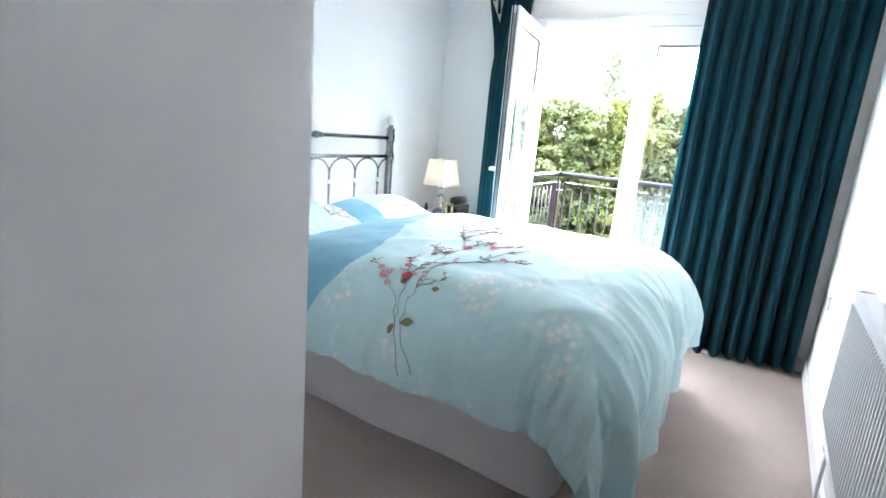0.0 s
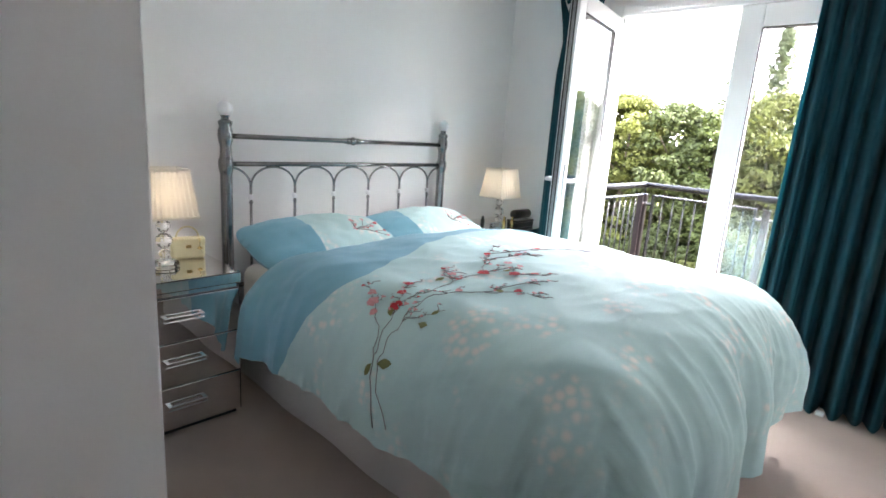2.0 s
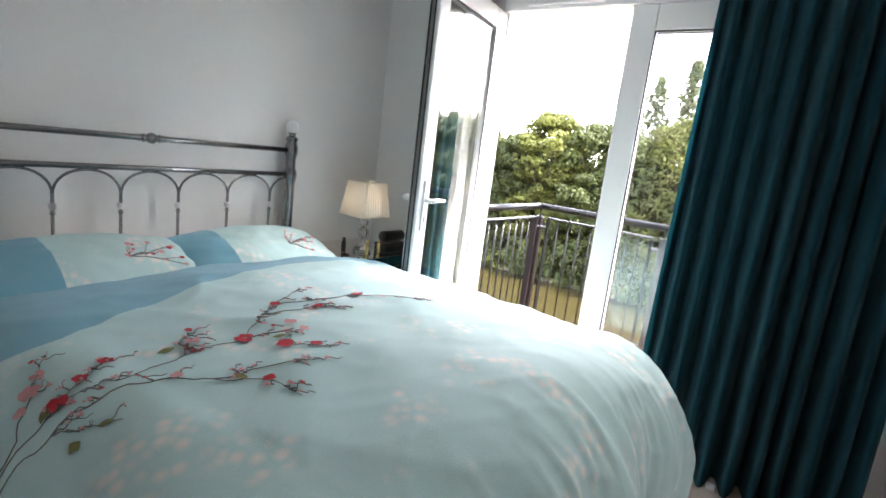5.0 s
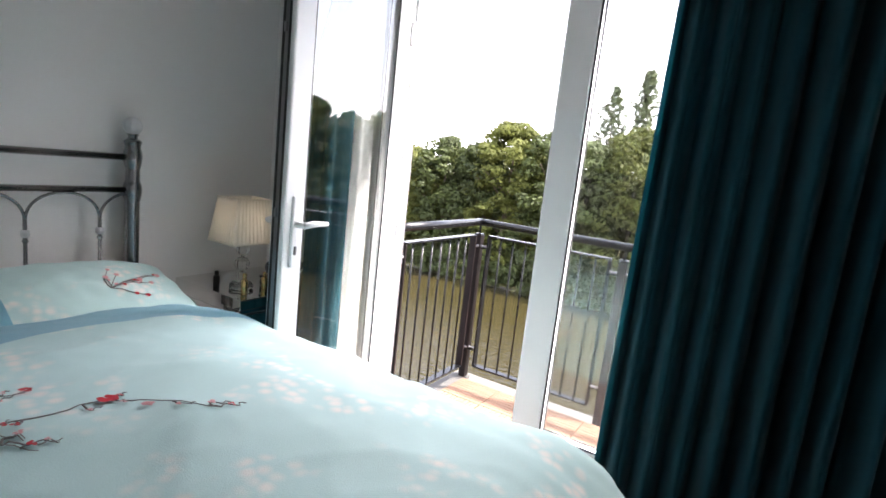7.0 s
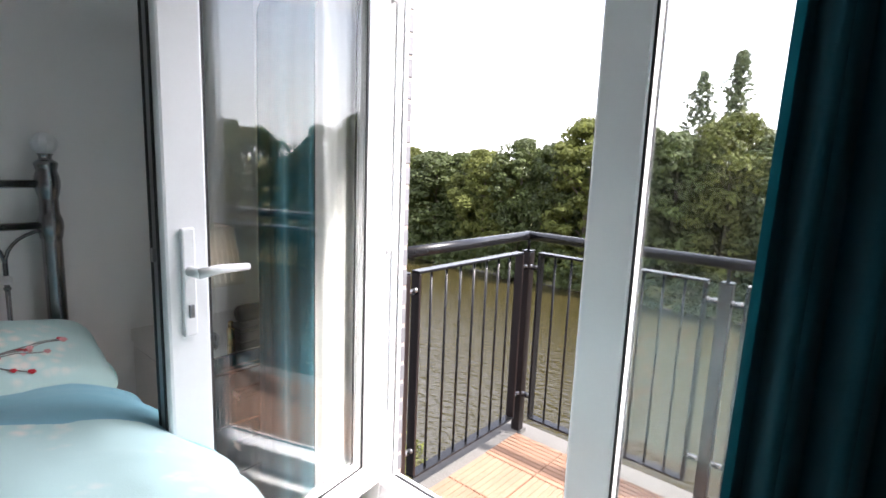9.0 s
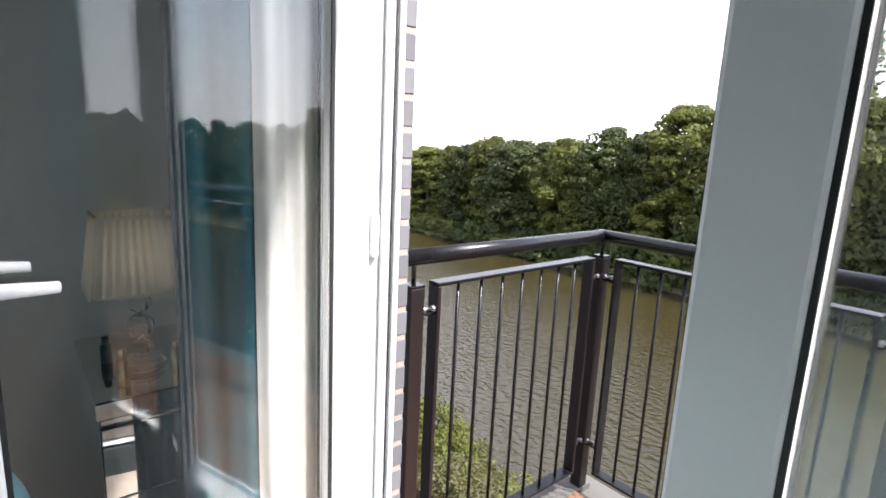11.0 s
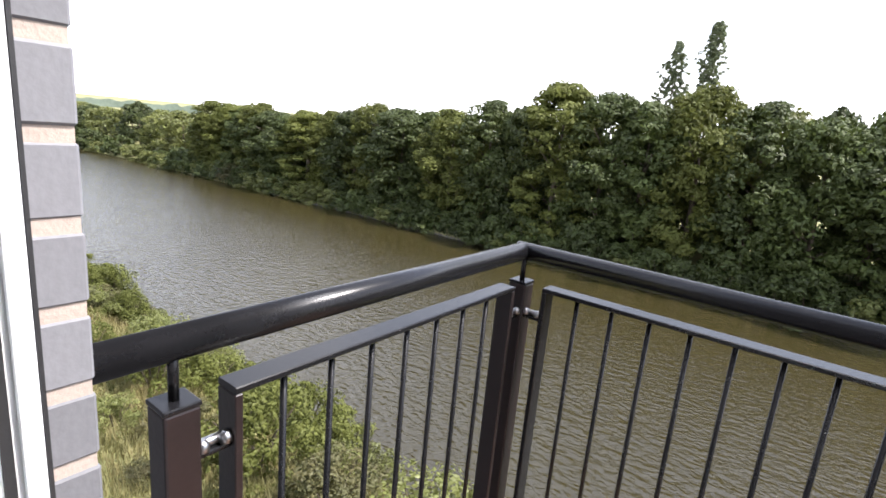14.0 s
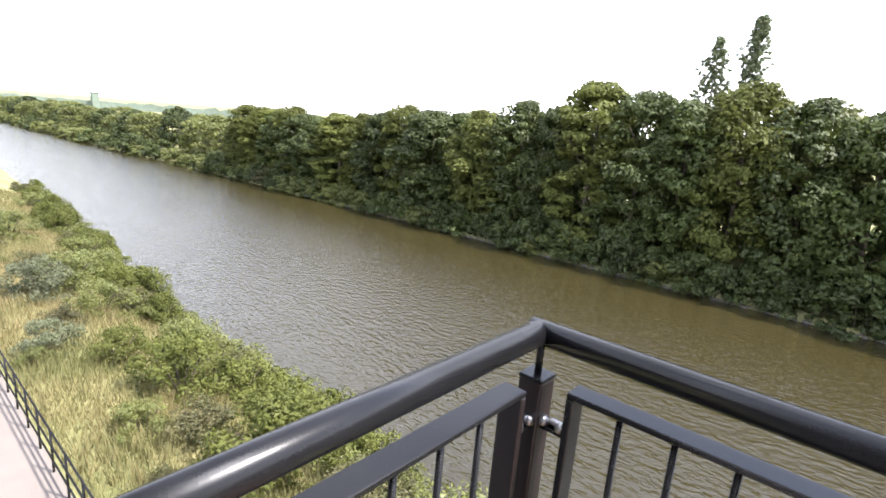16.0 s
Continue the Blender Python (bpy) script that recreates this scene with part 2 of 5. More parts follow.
_bp.inputs["Strength"].default_value, _bp.inputs["Distance"].default_value = 1.0, 0.13
for _s, _t in ((_co.outputs["Object"], _mp.inputs["Vector"]), (_mp.outputs[0], _n.inputs["Vector"]), (_n.outputs["Fac"], _bp.inputs["Height"]), (_bp.outputs[0], _b.inputs["Normal"])):
    wm.node_tree.links.new(_s, _t)
# calm in the sheltered reach upstream, ruffled by the wind below the house
_g, _gx = wm.node_tree.nodes.new("ShaderNodeTexNoise"), wm.node_tree.nodes.new("ShaderNodeSeparateXYZ")
_ga, _gr = wm.node_tree.nodes.new("ShaderNodeMath"), wm.node_tree.nodes.new("ShaderNodeMapRange")
_g.inputs["Scale"].default_value, _g.inputs["Detail"].default_value = 0.07, 3
_ga.operation, _ga.inputs[1].default_value = "MULTIPLY_ADD", 40.0
for _k, _x in (("From Min", -20), ("From Max", 12), ("To Min", 0.85), ("To Max", 1.0)):
    _gr.inputs[_k].default_value = _x
for _s, _t in ((_co.outputs["Object"], _g.inputs["Vector"]), (_co.outputs["Object"], _gx.inputs[0]), (_g.outputs["Fac"], _ga.inputs[0]), (_gx.outputs[0], _ga.inputs[2]), (_ga.outputs[0], _gr.inputs["Value"]), (_gr.outputs[0], _bp.inputs["Strength"])):
    wm.node_tree.links.new(_s, _t)
M["water"] = wm


# ---- mesh helpers ----
def part(name, bm, mat, parent=None, label="", smooth=False):
    me = bpy.data.meshes.new(name)
    bmesh.ops.recalc_face_normals(bm, faces=bm.faces)
    bm.to_mesh(me)
    bm.free()
    me.materials.append(M[mat] if isinstance(mat, str) else mat)
    if smooth:
        for p in me.polygons:
            p.use_smooth = True
    ob = new(name, me)
    if parent:
        ob.parent = parent
    if label:
        ob["label"] = label
    return ob


def structure(ob, label="", category=""):
    return tagged(ob, label, category, kind="structure")


def box(x0, x1, y0, y1, z0, z1, bevel=0.0, bm=None, segs=2):
    own = bmesh.new()
    r = bmesh.ops.create_cube(own, size=1)
    for v in own.verts:
        v.co = Vector(((x0 + x1) / 2 + v.co.x * (x1 - x0), (y0 + y1) / 2 + v.co.y * (y1 - y0), (z0 + z1) / 2 + v.co.z * (z1 - z0)))
    if bevel:
        bmesh.ops.bevel(own, geom=own.edges[:], offset=bevel, segments=segs, affect="EDGES", profile=0.5)
    if bm is None:
        return own
    me = bpy.data.meshes.new("tmp")
    own.to_mesh(me)
    own.free()
    bm.from_mesh(me)
    bpy.data.meshes.remove(me)
    return bm


def lathe(profile, n=20, bm=None, at=(0, 0, 0)):
    """Rings of (radius, z) turned about the z axis."""
    bm = bm or bmesh.new()
    rings = []
    for r, z in profile:
        rings.append([bm.verts.new((at[0] + r * math.cos(2 * math.pi * i / n), at[1] + r * math.sin(2 * math.pi * i / n), at[2] + z)) for i in range(n)])
    for a, b in zip(rings, rings[1:]):
        for i in range(n):
            bm.faces.new((a[i], a[(i + 1) % n], b[(i + 1) % n], b[i]))
    bm.faces.new(rings[0][::-1])
    bm.faces.new(rings[-1])
    return bm


def tube(pts, r, n=10, bm=None, taper=None):
    """A round bar along points."""
    bm = bm or bmesh.new()
    pts = [Vector(p) for p in pts]
    rings = []
    for i, p in enumerate(pts):
        d = (pts[min(i + 1, len(pts) - 1)] - pts[max(i - 1, 0)]).normalized()
        u = d.cross(Vector((0, 0, 1)))
        if u.length < 1e-3:
            u = Vector((1, 0, 0))
        u.normalize()
        w = u.cross(d)
        rr = r * (taper[i] if taper else 1)
        rings.append([bm.verts.new(p + (u * math.cos(2 * math.pi * k / n) + w * math.sin(2 * math.pi * k / n)) * rr) for k in range(n)])
    for a, b in zip(rings, rings[1:]):
        for i in range(n):
            bm.faces.new((a[i], a[(i + 1) % n], b[(i + 1) % n], b[i]))
    bm.faces.new(rings[0])
    bm.faces.new(rings[-1][::-1])
    return bm


def empty(name, at=(0, 0, 0), rz=0):
    e = new(name)
    e.matrix_world = pose(*at, 0, 0, rz)
    return e


# ---- the room's shell ----
XR, YW = 3.125, 0.02         # radiator wall, window wall (inner face)
YB, YE, XP = -3.93, -5.4, 1.80  # wall behind the wardrobe, end of the entry, entry's side wall
H = 2.62
DX0, DX1, DZ0, DZ1 = 0.888, 2.578, 0.13, 2.325  # balcony doorway
WALL_OUT = 0.105
structure(part("floor", box(-0.15, XR + 0.15, YE - 0.15, WALL_OUT - 0.02, -0.16, 0), "carpet"), "beige brown short pile carpet", "floor")
structure(part("ceiling", box(-0.15, XR + 0.15, YE - 0.15, WALL_OUT - 0.02, H, H + 0.15), "ceiling"), "plain white ceiling", "ceiling")
structure(part("wall_west", box(-0.15, 0, YE, YW, 0, H), "wall"), "plain white painted wall behind the headboard", "wall")
structure(part("wall_east", box(XR, XR + 0.15, YE, YW, 0, H), "wall"), "plain white painted wall with a radiator", "wall")
structure(part("wall_south", box(-0.15, XR + 0.15, YE - 0.15, YE, 0, H), "wall"), "plain white painted wall of the entry", "wall")
structure(part("wall_entry", box(0, XP - 0.01, YE, YB, 0, H), "wall"), "plain white painted wall beside the entry", "wall")
bm = box(-0.15, DX0, YW, 0.06, 0, H)
box(DX1, XR + 0.15, YW, 0.06, 0, H, bm=bm)
box(DX0, DX1, YW, 0.06, DZ1, H, bm=bm)
box(DX0, DX1, YW, 0.06, 0, DZ0, bm=bm)
wall_n = structure(part("wall_north", bm, "wall"), "plain white painted wall round the balcony doors", "wall")
for n, b in (("baseboard_west", box(0, 0.016, YB, YW, 0, 0.1, 0.004)), ("baseboard_east", box(XR - 0.016, XR, YE, YW, 0, 0.1, 0.004)),
             ("baseboard_north", box(DX1 + 0.02, XR - 0.02, YW - 0.016, YW, 0, 0.1, 0.004))):
    structure(part(n, b, "gloss_white"), "white painted skirting board", "baseboard")

# outer leaf of the wall
bm = box(-6, DX0 - 0.161, 0.062, WALL_OUT - 0.003, -9.5, 4)
box(DX1 - 0.05, 9, 0.062, WALL_OUT - 0.012, -9.5, 4, bm=bm)
box(DX0 + 0.056, DX1 - 0.05, 0.062, WALL_OUT - 0.012, DZ1 - 0.02, 4, bm=bm)
box(DX0 + 0.056, DX1 - 0.05, 0.062, WALL_OUT - 0.012, -9.5, 0.1, bm=bm)
facade = structure(part("wall_outside", bm, "brick"), "blue grey brick outer wall with buff mortar", "wall")
part("mortar", box(DX0 - 0.160, DX0 + 0.0545, 0.0625, WALL_OUT - 0.005, -0.8, 2.6), "mortar", facade)
# courses of bricks at the doorway's reveal
rng = random.Random(2)
me_b = bpy.data.meshes.new("brick")
bb = box(-0.215, 0, 0, 0.05, 0, 0.062, 0.0025, segs=1)
bb.to_mesh(me_b)
bb.free()
me_b.materials.append(M["brick"])
for k in range(44):
    o = new("brick", me_b)
    o.parent = facade
    o.matrix_world = pose(DX0 + 0.0565 + rng.uniform(-0.001, 0.001), WALL_OUT - 0.0525, -0.75 + 0.075 * k, 0, 0, rng.uniform(-0.3, 0.3))

# ---- balcony doors ----
frame_e = empty("door_frame", (0, 0, 0))
tagged(frame_e, "white plastic double door frame with a vent in its head", "door frame", kind="structure")
FY0, FY1 = -0.025, 0.058
part("jamb", box(DX0, DX0 + 0.07, FY0, FY1, DZ0, DZ1, 0.006), "upvc", frame_e)
part("jamb", box(DX1 - 0.07, DX1, FY0, FY1, DZ0, DZ1, 0.006), "upvc", frame_e)
part("head", box(DX0 + 0.07, DX1 - 0.07, FY0, FY1, DZ1 - 0.075, DZ1, 0.006), "upvc", frame_e)
part("threshold", box(DX0 + 0.07, DX1 - 0.07, FY0, FY1 + 0.02, DZ0, DZ0 + 0.095, 0.006), "upvc", frame_e)
part("sill_gasket", box(DX0 + 0.075, DX1 - 0.075, FY1 - 0.012, FY1 - 0.004, DZ0 + 0.094, DZ0 + 0.101), "gasket", frame_e)
part("outer_seal", box(DX0 + 0.058, DX0 + 0.0712, 0.0585, 0.0615, DZ0, DZ1), "gasket", frame_e)
part("jamb_rebate", box(DX0 + 0.0705, DX0 + 0.084, 0.004, 0.024, DZ0 + 0.1, DZ1 - 0.08, 0.003), "upvc", frame_e)
part("jamb_rebate", box(DX0 + 0.0705, DX0 + 0.079, 0.041, 0.056, DZ0 + 0.1, DZ1 - 0.08, 0.002), "upvc", frame_e)
part("jamb_gasket", box(DX0 + 0.069, DX0 + 0.074, 0.028, 0.036, DZ0 + 0.1, DZ1 - 0.08), "gasket", frame_e)
bm = box(1.10, 1.55, FY0 - 0.014, FY0 + 0.001, DZ1 - 0.055, DZ1 - 0.022, 0.004)
for k in range(14):
    box(1.12 + 0.03 * k, 1.14 + 0.03 * k, FY0 - 0.017, FY0 - 0.013, DZ1 - 0.050, DZ1 - 0.027, bm=bm)
part("trickle_vent", bm, "upvc", frame_e)
structure(part("door_sill", box(0.915, 2.02, -0.085, 0.007, 0.0, DZ0 - 0.004, 0.006), "gloss_white"), "white boxed sill inside the balcony doors", "trim")
structure(part("door_upstand", box(DX0, DX1, YW - 0.012, YW + 0.001, 0.0, DZ0 + 0.001), "gloss_white"), "white boxed upstand below the balcony doors", "trim")
LW, LT, LZ0, LZ1 = 0.80, 0.060, 0.232, 2.246


def leaf(name, label, S=0.108):
    """A glazed door leaf from its hinge at the origin along +x; y is its thickness."""
    e = empty(name)
    tagged(e, label, "door", "balcony doors")
    part("stile", box(0, S, 0, LT, LZ0, LZ1, 0.008), "upvc", e)
    st = part("stile", box(LW - S, LW, 0, LT, LZ0, LZ1, 0.008), "upvc", e)
    part("rail", box(S, LW - S, 0.001, LT - 0.001, LZ1 - S, LZ1, 0.008), "upvc", e)
    part("rail", box(S, LW - S, 0.001, LT - 0.001, LZ0, LZ0 + S, 0.008), "upvc", e)
    for y in (0.004, LT - 0.008):
        bm = box(S - 0.002, S + 0.006, y, y + 0.004, LZ0 + S, LZ1 - S)
        box(LW - S - 0.006, LW - S + 0.002, y, y + 0.004, LZ0 + S, LZ1 - S, bm=bm)
        box(S + 0.006, LW - S - 0.006, y, y + 0.004, LZ1 - S - 0.006, LZ1 - S + 0.002, bm=bm)
        box(S + 0.006, LW - S - 0.006, y, y + 0.004, LZ0 + S - 0.002, LZ0 + S + 0.006, bm=bm)
        part("gasket", bm, "gasket", e)
    for y in (LT / 2 - 0.012, LT / 2 + 0.012):
        p = part("pane", box(S + 0.001, LW - S - 0.001, y - 0.002, y + 0.002, LZ0 + S + 0.001, LZ1 - S - 0.001), "pane", e)
        p.visible_shadow = False
    return e


def lever(parent, x, y, side, z=1.165):
    """Back plate, lever and keyhole on one face; side is +1 for the face towards +y."""
    pl = part("handle_plate", box(x - 0.017, x + 0.017, min(y, y + side * 0.012), max(y, y + side * 0.012), z - 0.155, z + 0.10, 0.005), "upvc", parent)
    bm = tube([(x, y + side * 0.01, z), (x, y + side * 0.05, z)], 0.012, 12)
    tube([(x + 0.004, y + side * 0.05, z), (x - 0.05, y + side * 0.055, z + 0.004), (x - 0.13, y + side * 0.05, z - 0.002)], 0.011, 10, bm=bm, taper=[1.1, 1, 0.75])
    part("lever", bm, "upvc", parent, smooth=True)
    k = part("lock_cylinder", box(x - 0.006, x + 0.006, min(y + side * 0.011, y + side * 0.017), max(y + side * 0.011, y + side * 0.017), z - 0.11, z - 0.078, 0.002), "steel", pl)


door_open = leaf("balcony_door", "white plastic glazed balcony door standing open into the room")
lever(door_open, LW - 0.05, LT, 1)
lever(door_open, LW - 0.05, 0, -1)
bm = box(LW - 0.001, LW + 0.004, 0.010, 0.018, LZ0, LZ1)
box(LW - 0.001, LW + 0.004, 0.036, 0.042, LZ0, LZ1, bm=bm)
part("edge_gasket", bm, "gasket", door_open)
bm = box(LW - 0.001, LW + 0.003, 0.020, 0.034, LZ0 + 0.05, LZ1 - 0.05)
for z in (0.6, 1.19, 1.8):
    box(LW + 0.002, LW + 0.012, 0.022, 0.032, z, z + 0.03, bm=bm)
part("lock_strip", bm, "steel", door_open)
for z in (0.42, 1.17, 2.0):
    bm = tube([(-0.004, LT + 0.006, z - 0.05), (-0.004, LT + 0.006, z + 0.05)], 0.009, 12)
    box(-0.016, 0.006, LT - 0.002, LT + 0.010, z - 0.05, z + 0.05, 0.003, bm=bm)
    part("hinge", bm, "upvc", door_open)
door_open.matrix_world = pose(0.900, -0.030, 0, 0, 0, -80.0)
door_shut = leaf("balcony_door", "white plastic glazed balcony door standing shut", 0.128)
bm = box(-0.003, 0.001, 0.012, 0.019, LZ0, LZ1)
box(-0.003, 0.001, 0.038, 0.044, LZ0, LZ1, bm=bm)
part("edge_gasket", bm, "gasket", door_shut)
for z in (0.75, 1.15, 1.75):
    part("keep_plate", box(-0.006, 0.001, 0.021, 0.036, z, z + 0.12, 0.002), "upvc", door_shut)
door_shut.matrix_world = pose(1.704, -0.024, 0)

# ---- wardrobe ----
wd = empty("wardrobe", (0.9, -3.65, 0))
tagged(wd, "tall white laminate wardrobe with a thin pale edge", "wardrobe")
def wpart(n, b, m="wardrobe", label="", parent=None):
    o = part(n, b, m, parent or wd, label)
    if parent is None:
        o.matrix_parent_inverse = wd.matrix_world.inverted()
    else:
        o.matrix_parent_inverse = parent.matrix_world.inverted()
    return o
wpart("side_panel", box(XP - 0.014, XP + 0.006, YB + 0.002, -3.285, 0.003, 2.4, 0.002))
wpart("edge_band", box(XP - 0.013, XP + 0.005, -3.285, -3.283, 0.003, 2.4), "gloss_white")
wpart("carcass", box(0.004, XP - 0.016, YB + 0.002, -3.31, 0.003, 2.395))
for k in range(4):
    x0 = 0.006 + k * 0.444
    wpart("door", box(x0, x0 + 0.438, -3.308, -3.290, 0.08, 2.38, 0.002))
for k in range(4):
    x0 = 0.006 + k * 0.444 + (0.39 if k % 2 == 0 else 0.04)
    wpart("door_handle", tube([(x0, -3.287, 1.0), (x0, -3.268, 1.0), (x0, -3.268, 1.2), (x0, -3.287, 1.2)], 0.005, 8), "steel")

# ---- curtains ----
def curtain(x0, x1, z0, z1, y, amp, folds, seed):
    """Hanging cloth with rounded, uneven pleats; its free edge leans out towards the floor."""
    rng = random.Random(seed)
    n, rows = folds * 14, 26
    ph = [rng.uniform(-0.6, 0.6) for _ in range(folds + 2)]
    am = [rng.uniform(0.6, 1.22) for _ in range(folds + 2)]
    bm = bmesh.new()
    grid = []
    for j in range(rows + 1):
        w = j / rows
        row = []
        for i in range(n + 1):
            u = i / n
            k = u * folds
            f, q = int(min(k, folds - 1)), k - int(min(k, folds - 1))
            a = am[f] * (1 - q) + am[f + 1] * q
            p = ph[f] * (1 - q) + ph[f + 1] * q
            sway = 0.10 * math.sin(2.2 * w + 3 * u + seed)
            d = amp * a * math.sin(2 * math.pi * (k + 0.30 * p + sway * (1 - w))) * (0.75 + 0.35 * (1 - w))
            d += 0.35 * amp * math.sin(4 * math.pi * k + p)
            x = x0 + (x1 - x0) * u + 0.25 * amp * math.cos(2 * math.pi * k + p) - 0.03 * (1 - w) * (1 - u) ** 3
            z = z0 + (z1 - z0) * w + (0.012 * math.sin(2 * math.pi * k + 1) + 0.02 * math.sin(5 * u + seed) if j == 0 else 0)
            row.append(bm.verts.new((x, y + d, z)))
        grid.append(row)
    for a, b in zip(grid, grid[1:]):
        for i in range(n):
            bm.faces.new((a[i], a[i + 1], b[i + 1], b[i]))
    return bm


cur = empty("curtain", (2.6, -0.05, 0.03))
tagged(cur, "dark teal floor length curtain drawn half across the balcony doors", "curtain", "balcony curtains")
def cpart(n, b, m, label="", parent=None, e=None, smooth=True):
    o = part(n, b, m, e or cur, label, smooth=smooth)
    o.matrix_parent_inverse = (e or cur).matrix_world.inverted()
    return o
cpart("cloth", curtain(2.11, 3.05, 0.015, 2.56, -0.085, 0.068, 10, 3), "curtain")
cpart("lining", curtain(2.125, 3.04, 0.05, 2.55, -0.073, 0.066, 10, 3), "curtain")
cur2 = empty("curtain", (0.6, -0.08, 0.03))
tagged(cur2, "dark teal curtain with pale lining gathered beside the open door", "curtain", "balcony curtains")
def hung_along(plan, z0, z1, amp, folds, seed):
    """Cloth hung along a line in plan, pleated across it."""
    pts = [Vector(p) for p in plan]
    seg = [(b - a).length for a, b in zip(pts, pts[1:])]
    total = sum(seg)
    def at(d):
        for k, l in enumerate(seg):
            if d <= l or k == len(seg) - 1:
                t = min(1, d / l)
                n = (pts[k + 1] - pts[k]).normalized()
                return pts[k].lerp(pts[k + 1], t), Vector((-n.y, n.x))
            d -= l
    bm = bmesh.new()
    n, rows = folds * 12, 18
    g = []
    for j in range(rows + 1):
        w = j / rows
        row = []
        for i in range(n + 1):
            u = i / n
            p, nr = at(u * total)
            q = p + nr * amp * (math.sin(6.283 * folds * u + seed + 0.4 * math.sin(2 * w + 4 * u)) + 0.3 * math.sin(12.57 * folds * u + w)) * (1 - 0.25 * w)
            q = q.lerp(Vector((0.45 + 0.42 * u, -0.085 + 0.02 * math.sin(6.283 * folds * u))), max(0, w - 0.72) / 0.28)
            row.append(bm.verts.new((q.x, q.y, z0 + (z1 - z0) * w)))
        g.append(row)
    for a, b in zip(g, g[1:]):
        for i in range(n):
            bm.faces.new((a[i], a[i + 1], b[i + 1], b[i]))
    return bm
cpart("cloth", hung_along([(0.565, -0.03), (0.59, -0.09), (0.64, -0.26), (0.75, -0.39), (0.87, -0.41), (0.888, -0.27)], 0.03, 2.56, 0.014, 7, 1), "curtain", e=cur2)
cpart("lining", hung_along([(0.890, -0.268), (0.905, -0.20), (0.885, -0.12), (0.872, -0.045)], 0.04, 2.55, 0.010, 3, 2), "lining", "white sunlit lining", e=cur2)
pole = empty("curtain_pole", (1.7, -0.09, 2.585))
tagged(pole, "slim metal curtain pole above the balcony doors", "curtain pole")
o = part("pole", tube([(0.2, -0.09, 2.585), (XR - 0.02, -0.09, 2.585)], 0.014, 12), "chrome_dark", pole, smooth=True)
o.matrix_parent_inverse = pole.matrix_world.inverted()
for x in (0.45, 1.75, 3.02):
    o = part("bracket", box(x - 0.012, x + 0.012, -0.09, YW + 0.001, 2.578, 2.592), "chrome_dark", pole)
    o.matrix_parent_inverse = pole.matrix_world.inverted()
tagged(part("door_wedge", box(2.50, 2.54, -0.155, -0.12, 0.0, 0.022, 0.004), "upvc"), "small white plastic wedge on the carpet by the curtain", "wedge")

# ---- radiator ----
rad = empty("radiator", (3.08, -2.6, 0.42))
tagged(rad, "white enamelled convector radiator on the wall", "radiator")
RX0, RY0, RY1, RZ0, RZ1 = 3.035, -3.20, -1.75, 0.42, 0.965
def radp(n, b, smooth=False, m="radiator"):
    o = part(n, b, m, rad, smooth=smooth)
    o.matrix_parent_inverse = rad.matrix_world.inverted()
bm = box(RX0 + 0.006, RX0 + 0.018, RY0, RY1, RZ0, RZ1, 0.004)
radp("front_plate", bm)
for k in range(42):
    y = RY0 + 0.04 + k * (RY1 - RY0 - 0.08) / 41
    radp("flute", box(RX0, RX0 + 0.007, y - 0.009, y + 0.009, RZ0 + 0.045, RZ1 - 0.045, 0.004, segs=1))
radp("top_grille", box(RX0 + 0.019, XR - 0.022, RY0 + 0.01, RY1 - 0.01, RZ1 - 0.02, RZ1 - 0.006, 0.003))
radp("side_cover", box(RX0 + 0.019, XR - 0.022, RY1 - 0.009, RY1, RZ0, RZ1, 0.002))
radp("side_cover", box(RX0 + 0.019, XR - 0.022, RY0, RY0 + 0.009, RZ0, RZ1, 0.002))
radp("back_plate", box(XR - 0.021, XR - 0.001, RY0 + 0.005, RY1 - 0.005, RZ0, RZ1 - 0.03))
radp("pipe", tube([(3.08, RY1 - 0.06, 0.0), (3.08, RY1 - 0.06, RZ0 + 0.05)], 0.0075, 10), True)
radp("valve", lathe([(0.012, 0), (0.018, 0.01), (0.018, 0.05), (0.010, 0.06)], 12, at=(3.08, RY1 - 0.06, 0.33)), True)
sk = empty("wall_socket", (XR, -0.33, 0.60))
tagged(sk, "white plastic double wall socket", "socket")
for n, b in (("plate", box(XR - 0.012, XR, -0.405, -0.259, 0.557, 0.643, 0.004)), ("switch", box(XR - 0.016, XR - 0.011, -0.36, -0.345, 0.612, 0.63, 0.002)), ("switch", box(XR - 0.016, XR - 0.011, -0.32, -0.305, 0.612, 0.63, 0.002))):
    o = part(n, b, "upvc", sk)
    o.matrix_parent_inverse = sk.matrix_world.inverted()

